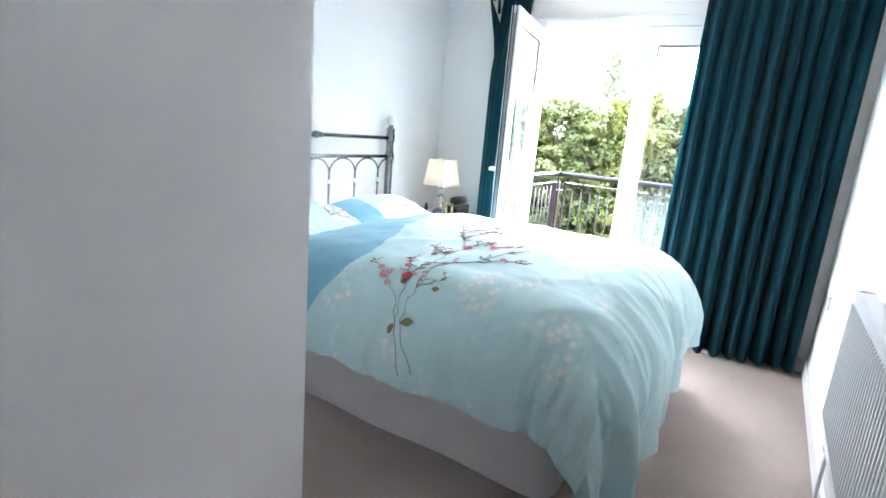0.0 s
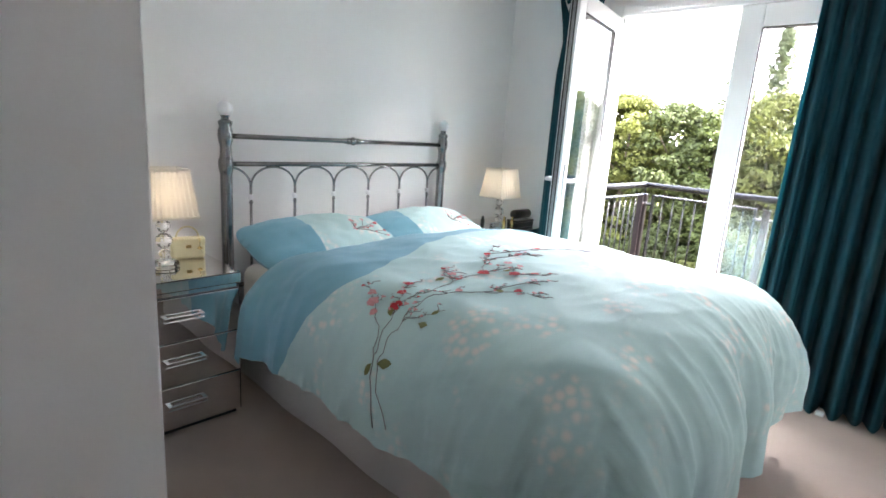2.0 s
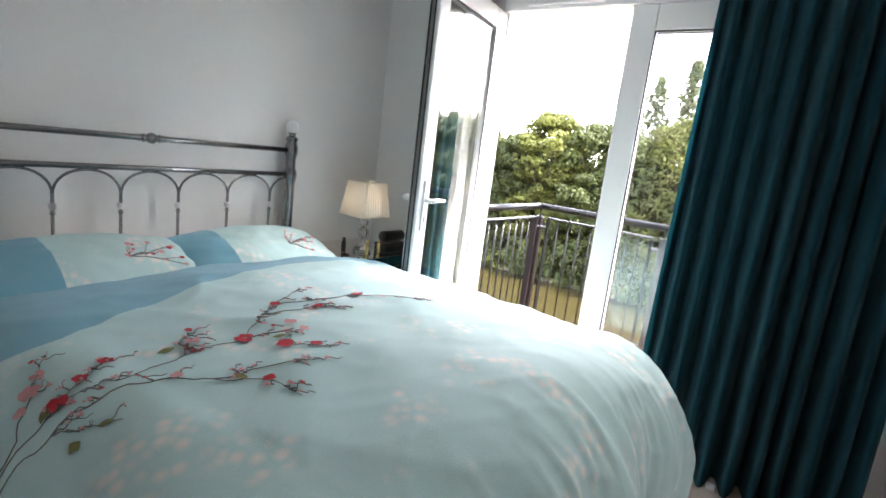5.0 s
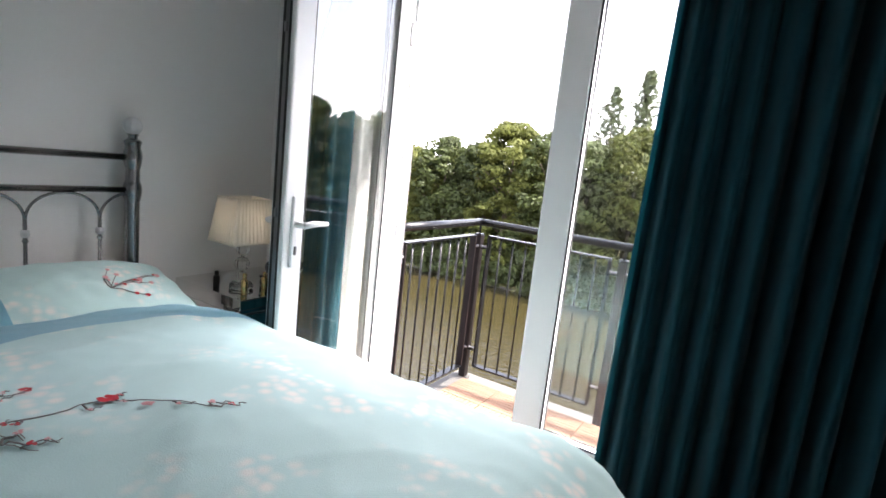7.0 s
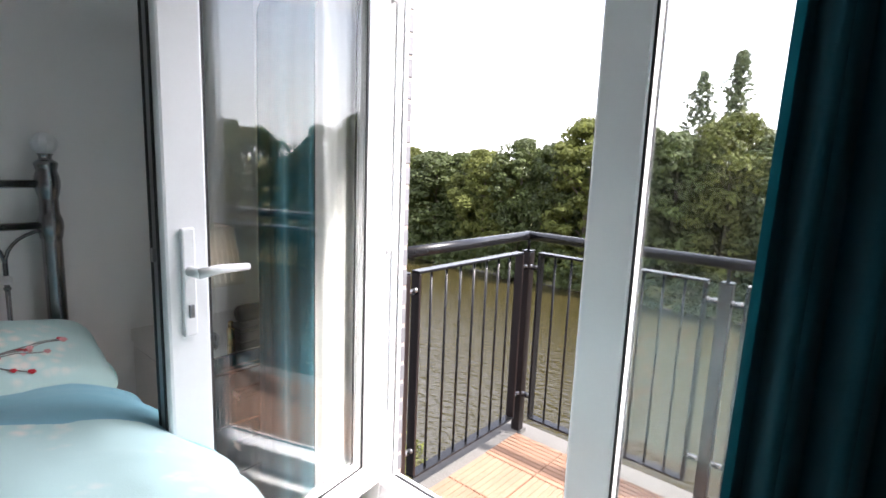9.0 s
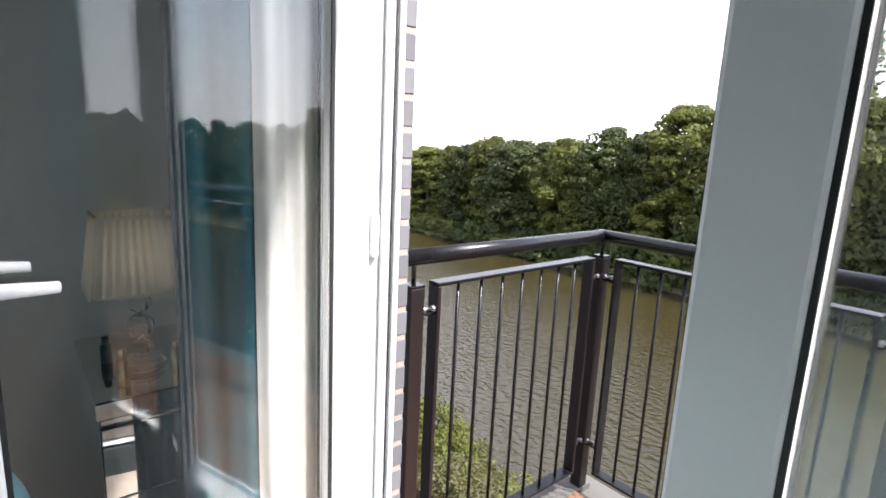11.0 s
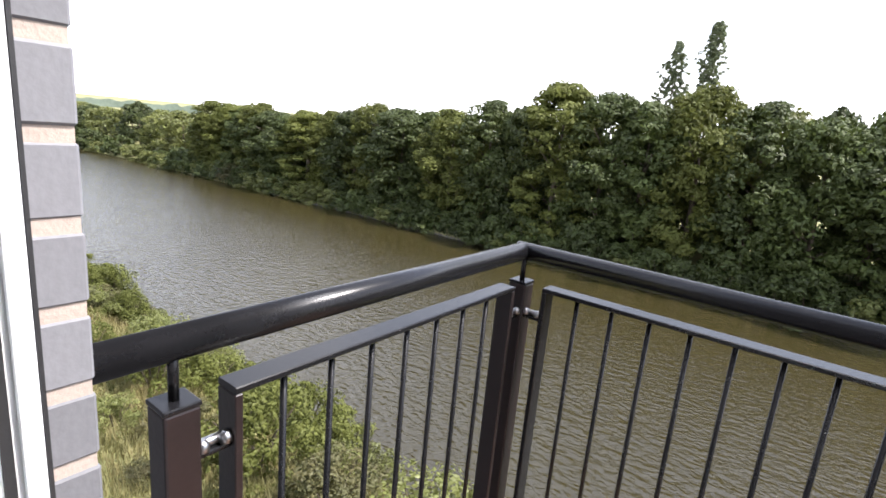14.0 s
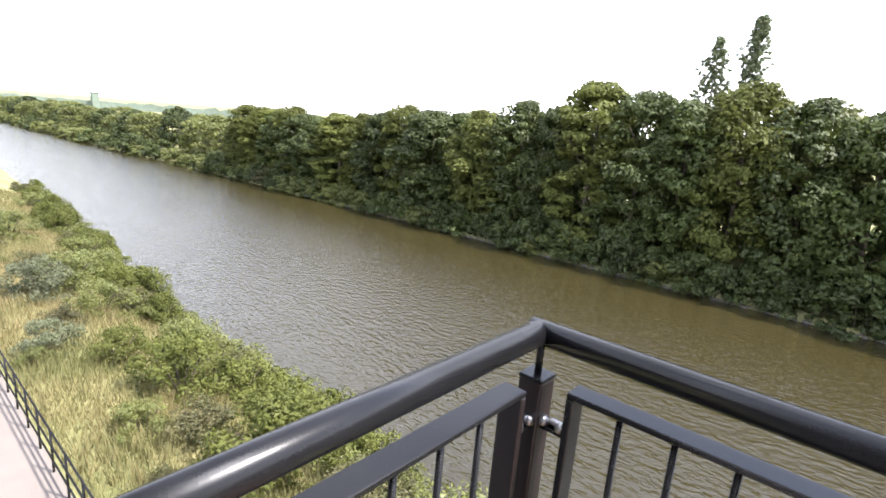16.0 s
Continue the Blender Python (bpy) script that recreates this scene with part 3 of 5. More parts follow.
# ---- bed ----
bed = empty("bed", (1.15, -1.64, 0))
tagged(bed, "divan bed with antique nickel headboard and white valance", "bed")
def bpart(n, b, m, label="", smooth=True):
    o = part(n, b, m, bed, label, smooth)
    o.matrix_parent_inverse = bed.matrix_world.inverted()
    return o
HX, HY0, HY1 = 0.078, -2.397, -0.798
ZT, ZU, ZM = 1.395, 1.308, 1.165
for y in (HY0, HY1):
    prof = [(0.026, 0.02), (0.030, 0.03), (0.030, 0.30), (0.030, 0.60), (0.030, 0.85), (0.030, 1.0), (0.030, ZM - 0.06), (0.030, ZM - 0.05), (0.033, ZM - 0.045), (0.037, ZM - 0.02), (0.039, ZM), (0.037, ZM + 0.018), (0.031, ZM + 0.035),
            (0.029, ZM + 0.04), (0.029, ZM + 0.06), (0.028, ZU - 0.055), (0.028, ZU - 0.05), (0.034, ZU - 0.03), (0.037, ZU - 0.012), (0.038, ZU + 0.006), (0.036, ZU + 0.025), (0.030, ZU + 0.045), (0.034, ZU + 0.062), (0.036, ZU + 0.07), (0.028, ZU + 0.078),
            (0.022, ZT - 0.006), (0.018, ZT), (0.020, ZT + 0.010), (0.024, ZT + 0.016)]
    bpart("post", lathe(prof, 24, at=(HX, y, 0)), "chrome_dark")
    r = 0.038
    prof = [(r * math.sin(math.pi * k / 12) + 0.0005, ZT + 0.05 - r * math.cos(math.pi * k / 12)) for k in range(13)]
    bpart("finial", lathe(prof, 10, at=(HX, y, 0)), "cut_glass", "cut clear glass ball finial", smooth=False)
def bar(z, r, mid):
    bm = tube([(HX, HY0, z), (HX, HY1, z)], r, 14)
    if mid:
        yc = (HY0 + HY1) / 2
        for dy, rr, w in ((0, 0.026, 0.02), (-0.036, 0.021, 0.007), (0.036, 0.021, 0.007), (-0.055, 0.017, 0.012), (0.055, 0.017, 0.012)):
            n = 7
            tube([(HX, yc + dy - w + 2 * w * k / n, z) for k in range(n + 1)], rr, 14, bm=bm, taper=[0.72 + 0.28 * math.sin(math.pi * k / n) for k in range(n + 1)])
    return bm
bpart("top_rail", bar(ZU, 0.014, True), "chrome_dark")
bpart("middle_rail", bar(ZM, 0.013, False), "chrome_dark")
sp = (HY1 - HY0) / 6
ZS = 1.025
for k in range(7):
    y0 = HY0 + (k - 0.5) * sp
    pts = []
    for i in range(17):
        a = math.pi * i / 16
        y = y0 + sp / 2 - sp / 2 * math.cos(a)
        if HY0 <= y <= HY1 + 1e-6:
            pts.append((HX, y, ZS + 0.125 * math.sin(a) ** 0.8))
    if len(pts) > 2:
        bpart("arch", tube(pts, 0.006, 8), "chrome_dark")
for k in range(6):
    y = HY0 + (k + 0.5) * sp
    bpart("spindle", tube([(HX, y, 0.5), (HX, y, ZS + 0.02)], 0.0075, 8), "chrome_dark")
    bpart("collar", lathe([(0.006, 0), (0.014, 0.004), (0.016, 0.016), (0.014, 0.028), (0.006, 0.032)], 12, at=(HX, y, ZS - 0.055)), "cut_glass", "clear glass collar")
    bpart("spindle_cap", lathe([(0.008, 0), (0.012, 0.006), (0.008, 0.014)], 12, at=(HX, y, ZS - 0.075)), "chrome_dark")
bpart("bottom_rail", bar(0.5, 0.013, False), "chrome_dark")
BX0, BX1, BY0, BY1 = 0.13, 2.21, -2.37, -0.82
bpart("divan_base", box(BX0 + 0.03, BX1 - 0.03, BY0 + 0.03, BY1 - 0.03, 0.01, 0.36, 0.02), "valance")
bpart("mattress", box(BX0, BX1 - 0.03, BY0 + 0.01, BY1 - 0.01, 0.362, 0.64, 0.07, segs=5), "sheet", "white fitted sheet")
# valance: a skirt round three sides
bm = bmesh.new()
path = []
R = 0.10
path += [(BX0 + (BX1 - R - BX0) * k / 80, BY0) for k in range(81)]
path += [(BX1 - R + R * math.sin(a), BY0 + R - R * math.cos(a)) for a in [math.pi / 2 * k / 8 for k in range(1, 8)]]
path += [(BX1, BY0 + R + (BY1 - BY0 - 2 * R) * k / 60) for k in range(61)]
path += [(BX1 - R + R * math.cos(a), BY1 - R + R * math.sin(a)) for a in [math.pi / 2 * k / 8 for k in range(1, 8)]]
path += [(BX1 - R - (BX1 - R - BX0) * k / 80, BY1) for k in range(81)]
cx, cy = (BX0 + BX1) / 2, (BY0 + BY1) / 2
rows = []
for j in range(9):
    w = j / 8
    row = []
    for i, (x, y) in enumerate(path):
        f = 0.012 * (1 - w) * noise.noise((x * 2.2, y * 2.2, w * 0.8)) + 0.006 * (1 - w) * math.sin(x * 9 + y * 7)
        d = Vector((x - cx, y - cy, 0))
        d = Vector((0, math.copysign(1, d.y), 0)) if abs(d.y) / (BY1 - BY0) > abs(d.x) / (BX1 - BX0) else Vector((math.copysign(1, d.x), 0, 0))
        row.append(bm.verts.new((x + d.x * f, y + d.y * f, 0.008 + 0.36 * w)))
    rows.append(row)
for a, b in zip(rows, rows[1:]):
    for i in range(len(path) - 1):
        bm.faces.new((a[i], a[i + 1], b[i + 1], b[i]))
bpart("valance", bm, "valance", "off-white cotton valance skirt")

# duvet
QX0, QX1, QY0, QY1, QR = 0.62, 2.10, -2.245, -0.995, 0.31
def duvet_point(a, b, lift=0.0):
    """Point of the duvet at cloth coordinates a (from the head, m) and b (across, m from the middle)."""
    hw = (QY1 - QY0) / 2
    yc = (QY0 + QY1) / 2
    qx, qy = min(a, QX1 - QX0), max(-hw, min(hw, b))
    dx, dy = a - qx, b - qy
    d = math.hypot(dx, dy)
    crown = 0.055 * (1 - (qy / hw) ** 2) * min(1, 0.35 + 1.2 * a) - 0.05 * max(0, 0.35 - a) / 0.35
    ridge = 0.007 * (1 - abs(noise.noise((a * 1.6 - b * 2.2, b * 0.9 + a * 0.6, 5.0)))) ** 4 + 0.006 * (1 - abs(noise.noise((a * 3.4 + b * 1.5, b * 2.6 - a, 9.0)))) ** 4
    wr = ridge + 0.013 * noise.noise((a * 2.1, b * 2.1, 0.4)) + 0.006 * noise.noise((a * 5 + b * 2, b * 6 - a, 3.1)) + 0.004 * (1 - abs(noise.noise((a * 4 + b, b * 3 + 2 * a, 7.7)))) ** 3 + 0.003 * (1 - abs(noise.noise((a * 7 - b * 4, b * 4 + a * 3, 2.2)))) ** 4
    x, y, z = QX0 + qx, yc + qy, 0.835 + crown
    if d > 1e-6:
        nx, ny = dx / d, dy / d
        r = QR + 0.055 * max(0, nx)
        if d < r * 1.5:
            o, drop = r * math.sin(d / r), r * (1 - math.cos(d / r))
        else:
            e = d - r * 1.5
            o, drop = r * math.sin(1.5) + e * (0.06 - 0.12 * max(0, nx)), r * (1 - math.cos(1.5)) + e * 0.985
        t = math.atan2(ny, nx) * 0.5 + (a if abs(dy) > abs(dx) else b) * 3.0
        crease = 0.010 * min(1, d / 0.25) * ((1 - abs(noise.noise((t * 3.2, d * 1.3, 1.5)))) ** 5 + 0.7 * (1 - abs(noise.noise((t * 6.5 + d, d * 2.2, 8.5)))) ** 5)
        fold = crease + max(0, d - 0.22) * (0.075 * math.sin(t * 4.1 + 0.9 * math.sin(t * 2.1)) + 0.03 * math.sin(t * 9 + 1.0)) * (1.0 if dx > 0 else 0.5)
        o += fold + wr * 1.2
        x, y, z = x + nx * o, y + ny * o, z - drop
        z += wr * max(0, 1 - d / 0.4)
        return Vector((x + nx * lift, y + ny * lift, max(0.03, z) + lift * (1 if d < 0.2 else 0.3)))
    return Vector((x, y, z + wr + lift))
HALF = (QY1 - QY0) / 2
def along(b, knots):
    """Smooth value at b between knots of (b, value)."""
    for (b0, v0), (b1, v1) in zip(knots, knots[1:]):
        if b <= b1:
            t = max(0.0, min(1.0, (b - b0) / (b1 - b0)))
            return v0 + (v1 - v0) * (0.6 * t + 0.4 * t * t * (3 - 2 * t))
    return knots[-1][1]
def band_edge(b):
    """Where the blue head band gives way to the pale cloth."""
    return along(b, ((-1.30, 0.34), (-1.05, 0.45), (-0.85, 0.56), (-0.70, 0.59), (-0.49, 0.53), (-0.16, 0.414), (0.24, 0.315), (0.50, 0.36), (0.69, 0.42), (0.90, 0.50), (1.30, 0.52)))
def duvet_sheet(a0, a1, na, bmax, nb):
    bm = bmesh.new()
    g = []
    for i in range(na + 1):
        row = []
        for j in range(nb + 1):
            b = -bmax + 2 * bmax * j / nb
            lo = a0(b)
            a = lo + (a1(b) - lo) * i / na
            row.append(bm.verts.new(duvet_point(a, b)))
        g.append(row)
    for r0, r1 in zip(g, g[1:]):
        for j in range(nb):
            bm.faces.new((r0[j], r0[j + 1], r1[j + 1], r1[j]))
    return bm
duvet = empty("duvet", (1.4, -1.64, 0.4))
tagged(duvet, "puffy pale aqua duvet with blossom embroidery and blue band", "duvet")
def dpart(n, b, m, label="", smooth=True):
    o = part(n, b, m, duvet, label, smooth)
    o.matrix_parent_inverse = duvet.matrix_world.inverted()
    return o
head = lambda b: along(b, ((-1.30, 0.01), (-0.95, 0.0), (-0.72, 0.04), (-0.55, 0.06), (-0.2, 0.02), (0.5, 0.03), (1.30, 0.0)))
foot = lambda b: (QX1 - QX0) + 0.82 - 0.14 * b + 0.02 * math.sin(5 * b)
BM = HALF + 0.625
dpart("cover", duvet_sheet(band_edge, foot, 170, BM, 190), "duvet")
dpart("head_band", duvet_sheet(head, lambda b: band_edge(b) + 0.002, 24, BM, 130), "duvet_blue", "plain blue head band")
# rolled head edge of the duvet
bm = bmesh.new()
g = []
for i in range(7):
    t = i / 6
    row = []
    for j in range(131):
        b = -BM + 2 * BM * j / 130
        p = duvet_point(head(b), b)
        k = 1 if abs(b) < HALF else 0.4
        row.append(bm.verts.new(p + Vector((-0.05 * math.sin(math.pi * t), 0, -0.10 * k * t))))
    g.append(row)
for r0, r1 in zip(g, g[1:]):
    for j in range(130):
        bm.faces.new((r0[j], r0[j + 1], r1[j + 1], r1[j]))
dpart("head_edge", bm, "duvet_blue")

# embroidery: (x, y) on the cloth, turned into cloth coordinates
def cloth(x, y):
    return x - QX0, y + 0.045 - (QY0 + QY1) / 2
def over_cloth(x, y, lift=0.0042):
    a, b = cloth(x, y)
    return duvet_point(a, b, lift)
def twig(pts, r=0.0013):
    fine = []
    for (x0, y0), (x1, y1) in zip(pts, pts[1:]):
        for k in range(5):
            t = k / 5
            fine.append(over_cloth(x0 + (x1 - x0) * t + 0.010 * math.sin(7 * t + x0 * 30) * (t - t * t) * 4, y0 + (y1 - y0) * t))
    fine.append(over_cloth(*pts[-1]))
    n = len(fine)
    return tube(fine, r, 5, taper=[1.25 - 0.7 * i / n for i in range(n)])
def blossom(x, y, r, rng, petals=5):
    """A flower of overlapping flat petals that lies on the cloth."""
    bm = bmesh.new()
    c = over_cloth(x, y, 0.009)
    for k in range(petals):
        a = 6.283 * k / petals + rng.random()
        pr = r * rng.uniform(0.38, 0.6)
        ring = [over_cloth(x + r * 0.5 * math.cos(a) + pr * math.cos(q), y + r * 0.5 * math.sin(a) + 0.75 * pr * math.sin(q), 0.0055 + 0.0006 * k) for q in [6.283 * i / 9 for i in range(9)]]
        bm.faces.new([bm.verts.new(p) for p in ring])
    return bm
def leaf_patch(x, y, L, ang):
    bm = bmesh.new()
    pts = []
    for s in (1, -1):
        for k in range(6) if s == 1 else range(5, 0, -1):
            t = k / 5 if s == 1 else k / 5
            w = s * 0.28 * L * math.sin(math.pi * min(1, t * 0.98))
            pts.append((x + L * t * math.cos(ang) - w * math.sin(ang), y + L * t * math.sin(ang) + w * math.cos(ang)))
    bm.faces.new([bm.verts.new(over_cloth(px, py, 0.006)) for px, py in pts[:-1]])
    return bm
rng = random.Random(11)
stems = [
    [(1.60, -2.86), (1.545, -2.66), (1.53, -2.60), (1.50, -2.49), (1.50, -2.40), (1.525, -2.342), (1.515, -2.208), (1.541, -2.061)],
    [(1.66, -2.84), (1.575, -2.66), (1.56, -2.58), (1.56, -2.50), (1.61, -2.459), (1.673, -2.399)],
    [(1.545, -2.66), (1.49, -2.56), (1.42, -2.50), (1.33, -2.44), (1.256, -2.40)],
    [(1.497, -2.491), (1.47, -2.42), (1.42, -2.332)],
    [(1.56, -2.50), (1.55, -2.38), (1.589, -2.292), (1.677, -2.227), (1.773, -2.148), (1.888, -2.145)],
    [(1.515, -2.208), (1.44, -2.16), (1.39, -2.133)],
    [(1.541, -2.061), (1.45, -1.95), (1.396, -1.865), (1.33, -1.74), (1.31, -1.665)],
    [(1.396, -1.865), (1.46, -1.70), (1.457, -1.58), (1.56, -1.52), (1.648, -1.475)],
    [(1.541, -2.061), (1.60, -1.95), (1.663, -2.025), (1.72, -1.98), (1.769, -1.961)],
    [(1.45, -1.95), (1.48, -1.86), (1.505, -1.789), (1.58, -1.74)],
    [(1.677, -2.227), (1.74, -2.10), (1.80, -2.02)],
]
for s in stems:
    dpart("embroidered_twig", twig(s), "thread_brown")
for s in stems:
    for _ in range(10):
        k = rng.randrange(1, len(s))
        t = rng.random()
        if s[k - 1][1] < -2.55:
            continue
        jx, jy = s[k - 1][0] + (s[k][0] - s[k - 1][0]) * t, s[k - 1][1] + (s[k][1] - s[k - 1][1]) * t
        x, y = jx + rng.uniform(-0.035, 0.035), jy + rng.uniform(-0.02, 0.04)
        dpart("embroidered_bud", blossom(x, y, rng.uniform(0.005, 0.011), rng, 3), rng.choice(["thread_pink", "thread_red", "thread_pink"]))
        dpart("embroidered_twig", twig([(jx, jy), (x, y), (x + rng.uniform(-0.02, 0.03), y + rng.uniform(0.0, 0.04))], 0.0014), "thread_brown")
for x, y, r, c in ((1.491, -2.456, 0.026, "thread_red"), (1.455, -2.395, 0.020, "thread_red"), (1.42, -2.332, 0.019, "thread_red"), (1.541, -2.061, 0.030, "thread_red"), (1.663, -2.025, 0.027, "thread_red"),
                   (1.396, -1.865, 0.019, "thread_red"), (1.457, -1.58, 0.022, "thread_red"), (1.505, -1.789, 0.021, "thread_red"), (1.72, -1.97, 0.018, "thread_red"), (1.773, -2.148, 0.017, "thread_red"),
                   (1.31, -1.665, 0.015, "thread_red"), (1.39, -2.133, 0.015, "thread_red"), (1.384, -2.476, 0.024, "thread_pink"), (1.42, -2.51, 0.017, "thread_pink"), (1.34, -2.445, 0.018, "thread_pink"),
                   (1.46, -2.16, 0.022, "thread_pink"), (1.60, -2.27, 0.016, "thread_pink"), (1.56, -1.93, 0.020, "thread_pink"), (1.55, -1.55, 0.014, "thread_pink"), (1.62, -1.93, 0.016, "thread_pink")):
    dpart("embroidered_flower", blossom(x, y, r, rng), c)
for x, y, L, a in ((1.54, -2.66, 0.055, -2.0), (1.57, -2.65, 0.06, 0.3), (1.627, -2.489, 0.04, 0.2), (1.50, -2.50, 0.04, 2.4), (1.46, -2.25, 0.045, 1.5), (1.60, -2.02, 0.04, 0.9), (1.70, -2.19, 0.035, 0.5), (1.64, -2.44, 0.035, 1.0)):
    dpart("embroidered_leaf", leaf_patch(x, y, L, a), "thread_green")

# pillows
def pillow(name, label, yc, seed, tilt, split):
    e = empty(name, (0.36, yc, 0.66))
    tagged(e, label, "pillow", "pillows on the bed")
    rng = random.Random(seed)
    def surf(u, v, s):
        t = (1 - abs(u) ** 2.0) * (1 - abs(v) ** 2.1)
        th = 0.128 * max(0, t) ** 0.6
        pinch = 1 - 0.03 * (1 - abs(u)) * abs(v) ** 3 - 0.03 * (1 - abs(v)) * abs(u) ** 3 - 0.13 * abs(u * v) ** 4
        x, y = 0.25 * v * pinch, 0.455 * u * pinch
        w = 0.014 * noise.noise((u * 2.5 + seed, v * 2.5, s)) + 0.012 * noise.noise((u * 7, v * 6 + seed, s)) * max(0, t)
        return Vector((x, y, s * th + w))
    def half(u0, u1):
        bm = bmesh.new()
        nu = max(6, int(40 * (u1 - u0) / 2))
        for s in (1, -1):
            g = [[bm.verts.new(surf(u0 + (u1 - u0) * i / nu, -1 + 2 * j / 24, s)) for j in range(25)] for i in range(nu + 1)]
            for r0, r1 in zip(g, g[1:]):
                for j in range(24):
                    bm.faces.new((r0[j], r0[j + 1], r1[j + 1], r1[j]))
        bmesh.ops.remove_doubles(bm, verts=bm.verts, dist=0.0008)
        return bm
    part("blue_end", half(-1, split), "duvet_blue", e, "plain blue cotton", True)
    part("pale_cover", half(split, 1), "duvet", e, "", True)
    up = Vector((0, 0, 0.003))
    u0, v0 = 0.25, 0.35
    for k in range(9):
        u, v = u0 + rng.uniform(-0.05, 0.55), v0 + rng.uniform(-0.45, 0.25)
        um, vm = (u0 + u) / 2 + rng.uniform(-0.05, 0.05), (v0 + v) / 2 + rng.uniform(-0.06, 0.06)
        part("embroidered_twig", tube([surf(u0, v0, 1) + up, surf((u0 + um) / 2, (v0 + vm) / 2, 1) + up, surf(um, vm, 1) + up, surf((u + um) / 2, (v + vm) / 2, 1) + up, surf(u, v, 1) + up], 0.0017, 5, taper=[1.3, 1.1, 1, 0.8, 0.6]), "thread_brown", e)
        for c, (fu, fv) in enumerate(((u, v), (um + 0.03, vm + 0.03))):
            fr = rng.uniform(0.0045, 0.008) * (1 if c == 0 else 0.7)
            p = surf(fu, fv, 1)
            bm = bmesh.new()
            for m in range(5):
                a = 6.283 * m / 5
                ring = [p + Vector((fr * (math.cos(a) + 0.9 * math.cos(6.283 * i / 8)), fr * (math.sin(a) + 0.9 * math.sin(6.283 * i / 8)), 0.004 + 0.0006 * m)) for i in range(8)]
                bm.faces.new([bm.verts.new(w) for w in ring])
            part("embroidered_flower", bm, ("thread_red", "thread_pink", "thread_pink")[k % 3], e)
    e.matrix_world = pose(0.375, yc, 0.762, 0, tilt, 0)
    return e
pillow("pillow", "plump pillow in blue and pale aqua cotton", -1.975, 4, 17, -0.30)
pillow("pillow", "plump pillow in blue and pale aqua cotton", -1.19, 9, 17, -0.46)

# ---- bedside cabinets ----
def cabinet():
    """Mirrored three-drawer cabinet, front towards +x, base at the origin of its back middle."""
    e = empty("bedside_cabinet")
    D, W2, Ht = 0.515, 0.252, 0.715
    part("plinth", box(0.02, D - 0.02, -W2 + 0.015, W2 - 0.015, 0.0, 0.024), "black", e)
    part("carcass", box(0, D - 0.012, -W2, W2, 0.025, 0.638, 0.002), "mirror", e)
    part("top", box(0, D + 0.008, -W2 - 0.006, W2 + 0.006, 0.665, Ht, 0.0015), "mirror", e, "mirror glass top")
    part("top_rail", box(0.002, D - 0.006, -W2 + 0.002, W2 - 0.002, 0.6385, 0.6645), "mirror", e)
    for z0, z1 in ((0.436, 0.634), (0.232, 0.430), (0.028, 0.226)):
        d = part("drawer", box(D - 0.0115, D + 0.004, -W2 + 0.001, W2 - 0.001, z0, z1, 0.0015, segs=1), "mirror", e)
        zc = (z0 + z1) / 2 + 0.01
        bm = box(D + 0.022, D + 0.030, -0.085, 0.085, zc + 0.006, zc + 0.015, 0.003)
        box(D + 0.020, D + 0.028, -0.085, 0.085, zc - 0.013, zc - 0.004, 0.003, bm=bm)
        for y in (-0.075, 0.075):
            box(D + 0.003, D + 0.022, y - 0.008, y + 0.008, zc - 0.012, zc + 0.014, bm=bm)
        part("handle", bm, "chrome", d, "chrome bar handle")
    # black strips paint in the dark reflections along the mirror's bevelled edges
    for y in (-W2 + 0.001, W2 - 0.004):
        part("edge_strip", box(D - 0.008, D + 0.0055, y, y + 0.003, 0.026, 0.664), "black", e)
    part("edge_strip", box(D + 0.0075, D + 0.0095, -W2 - 0.004, W2 + 0.004, 0.709, 0.7145), "black", e)
    # dark joints between top, rail and drawers
    for z in (0.6625, 0.638, 0.433, 0.229):
        part("edge_strip", box(D - 0.006, D + 0.002, -W2 + 0.002, W2 - 0.002, z - 0.002, z + 0.002), "black", e)
    return e
cab = cabinet()
tagged(cab, "mirrored three-drawer bedside cabinet with chrome bar handles", "cabinet", "bedside cabinets")
cab.matrix_world = pose(0.012, -2.797, 0)
copy_thing(cab, pose(0.008, -0.287, 0))

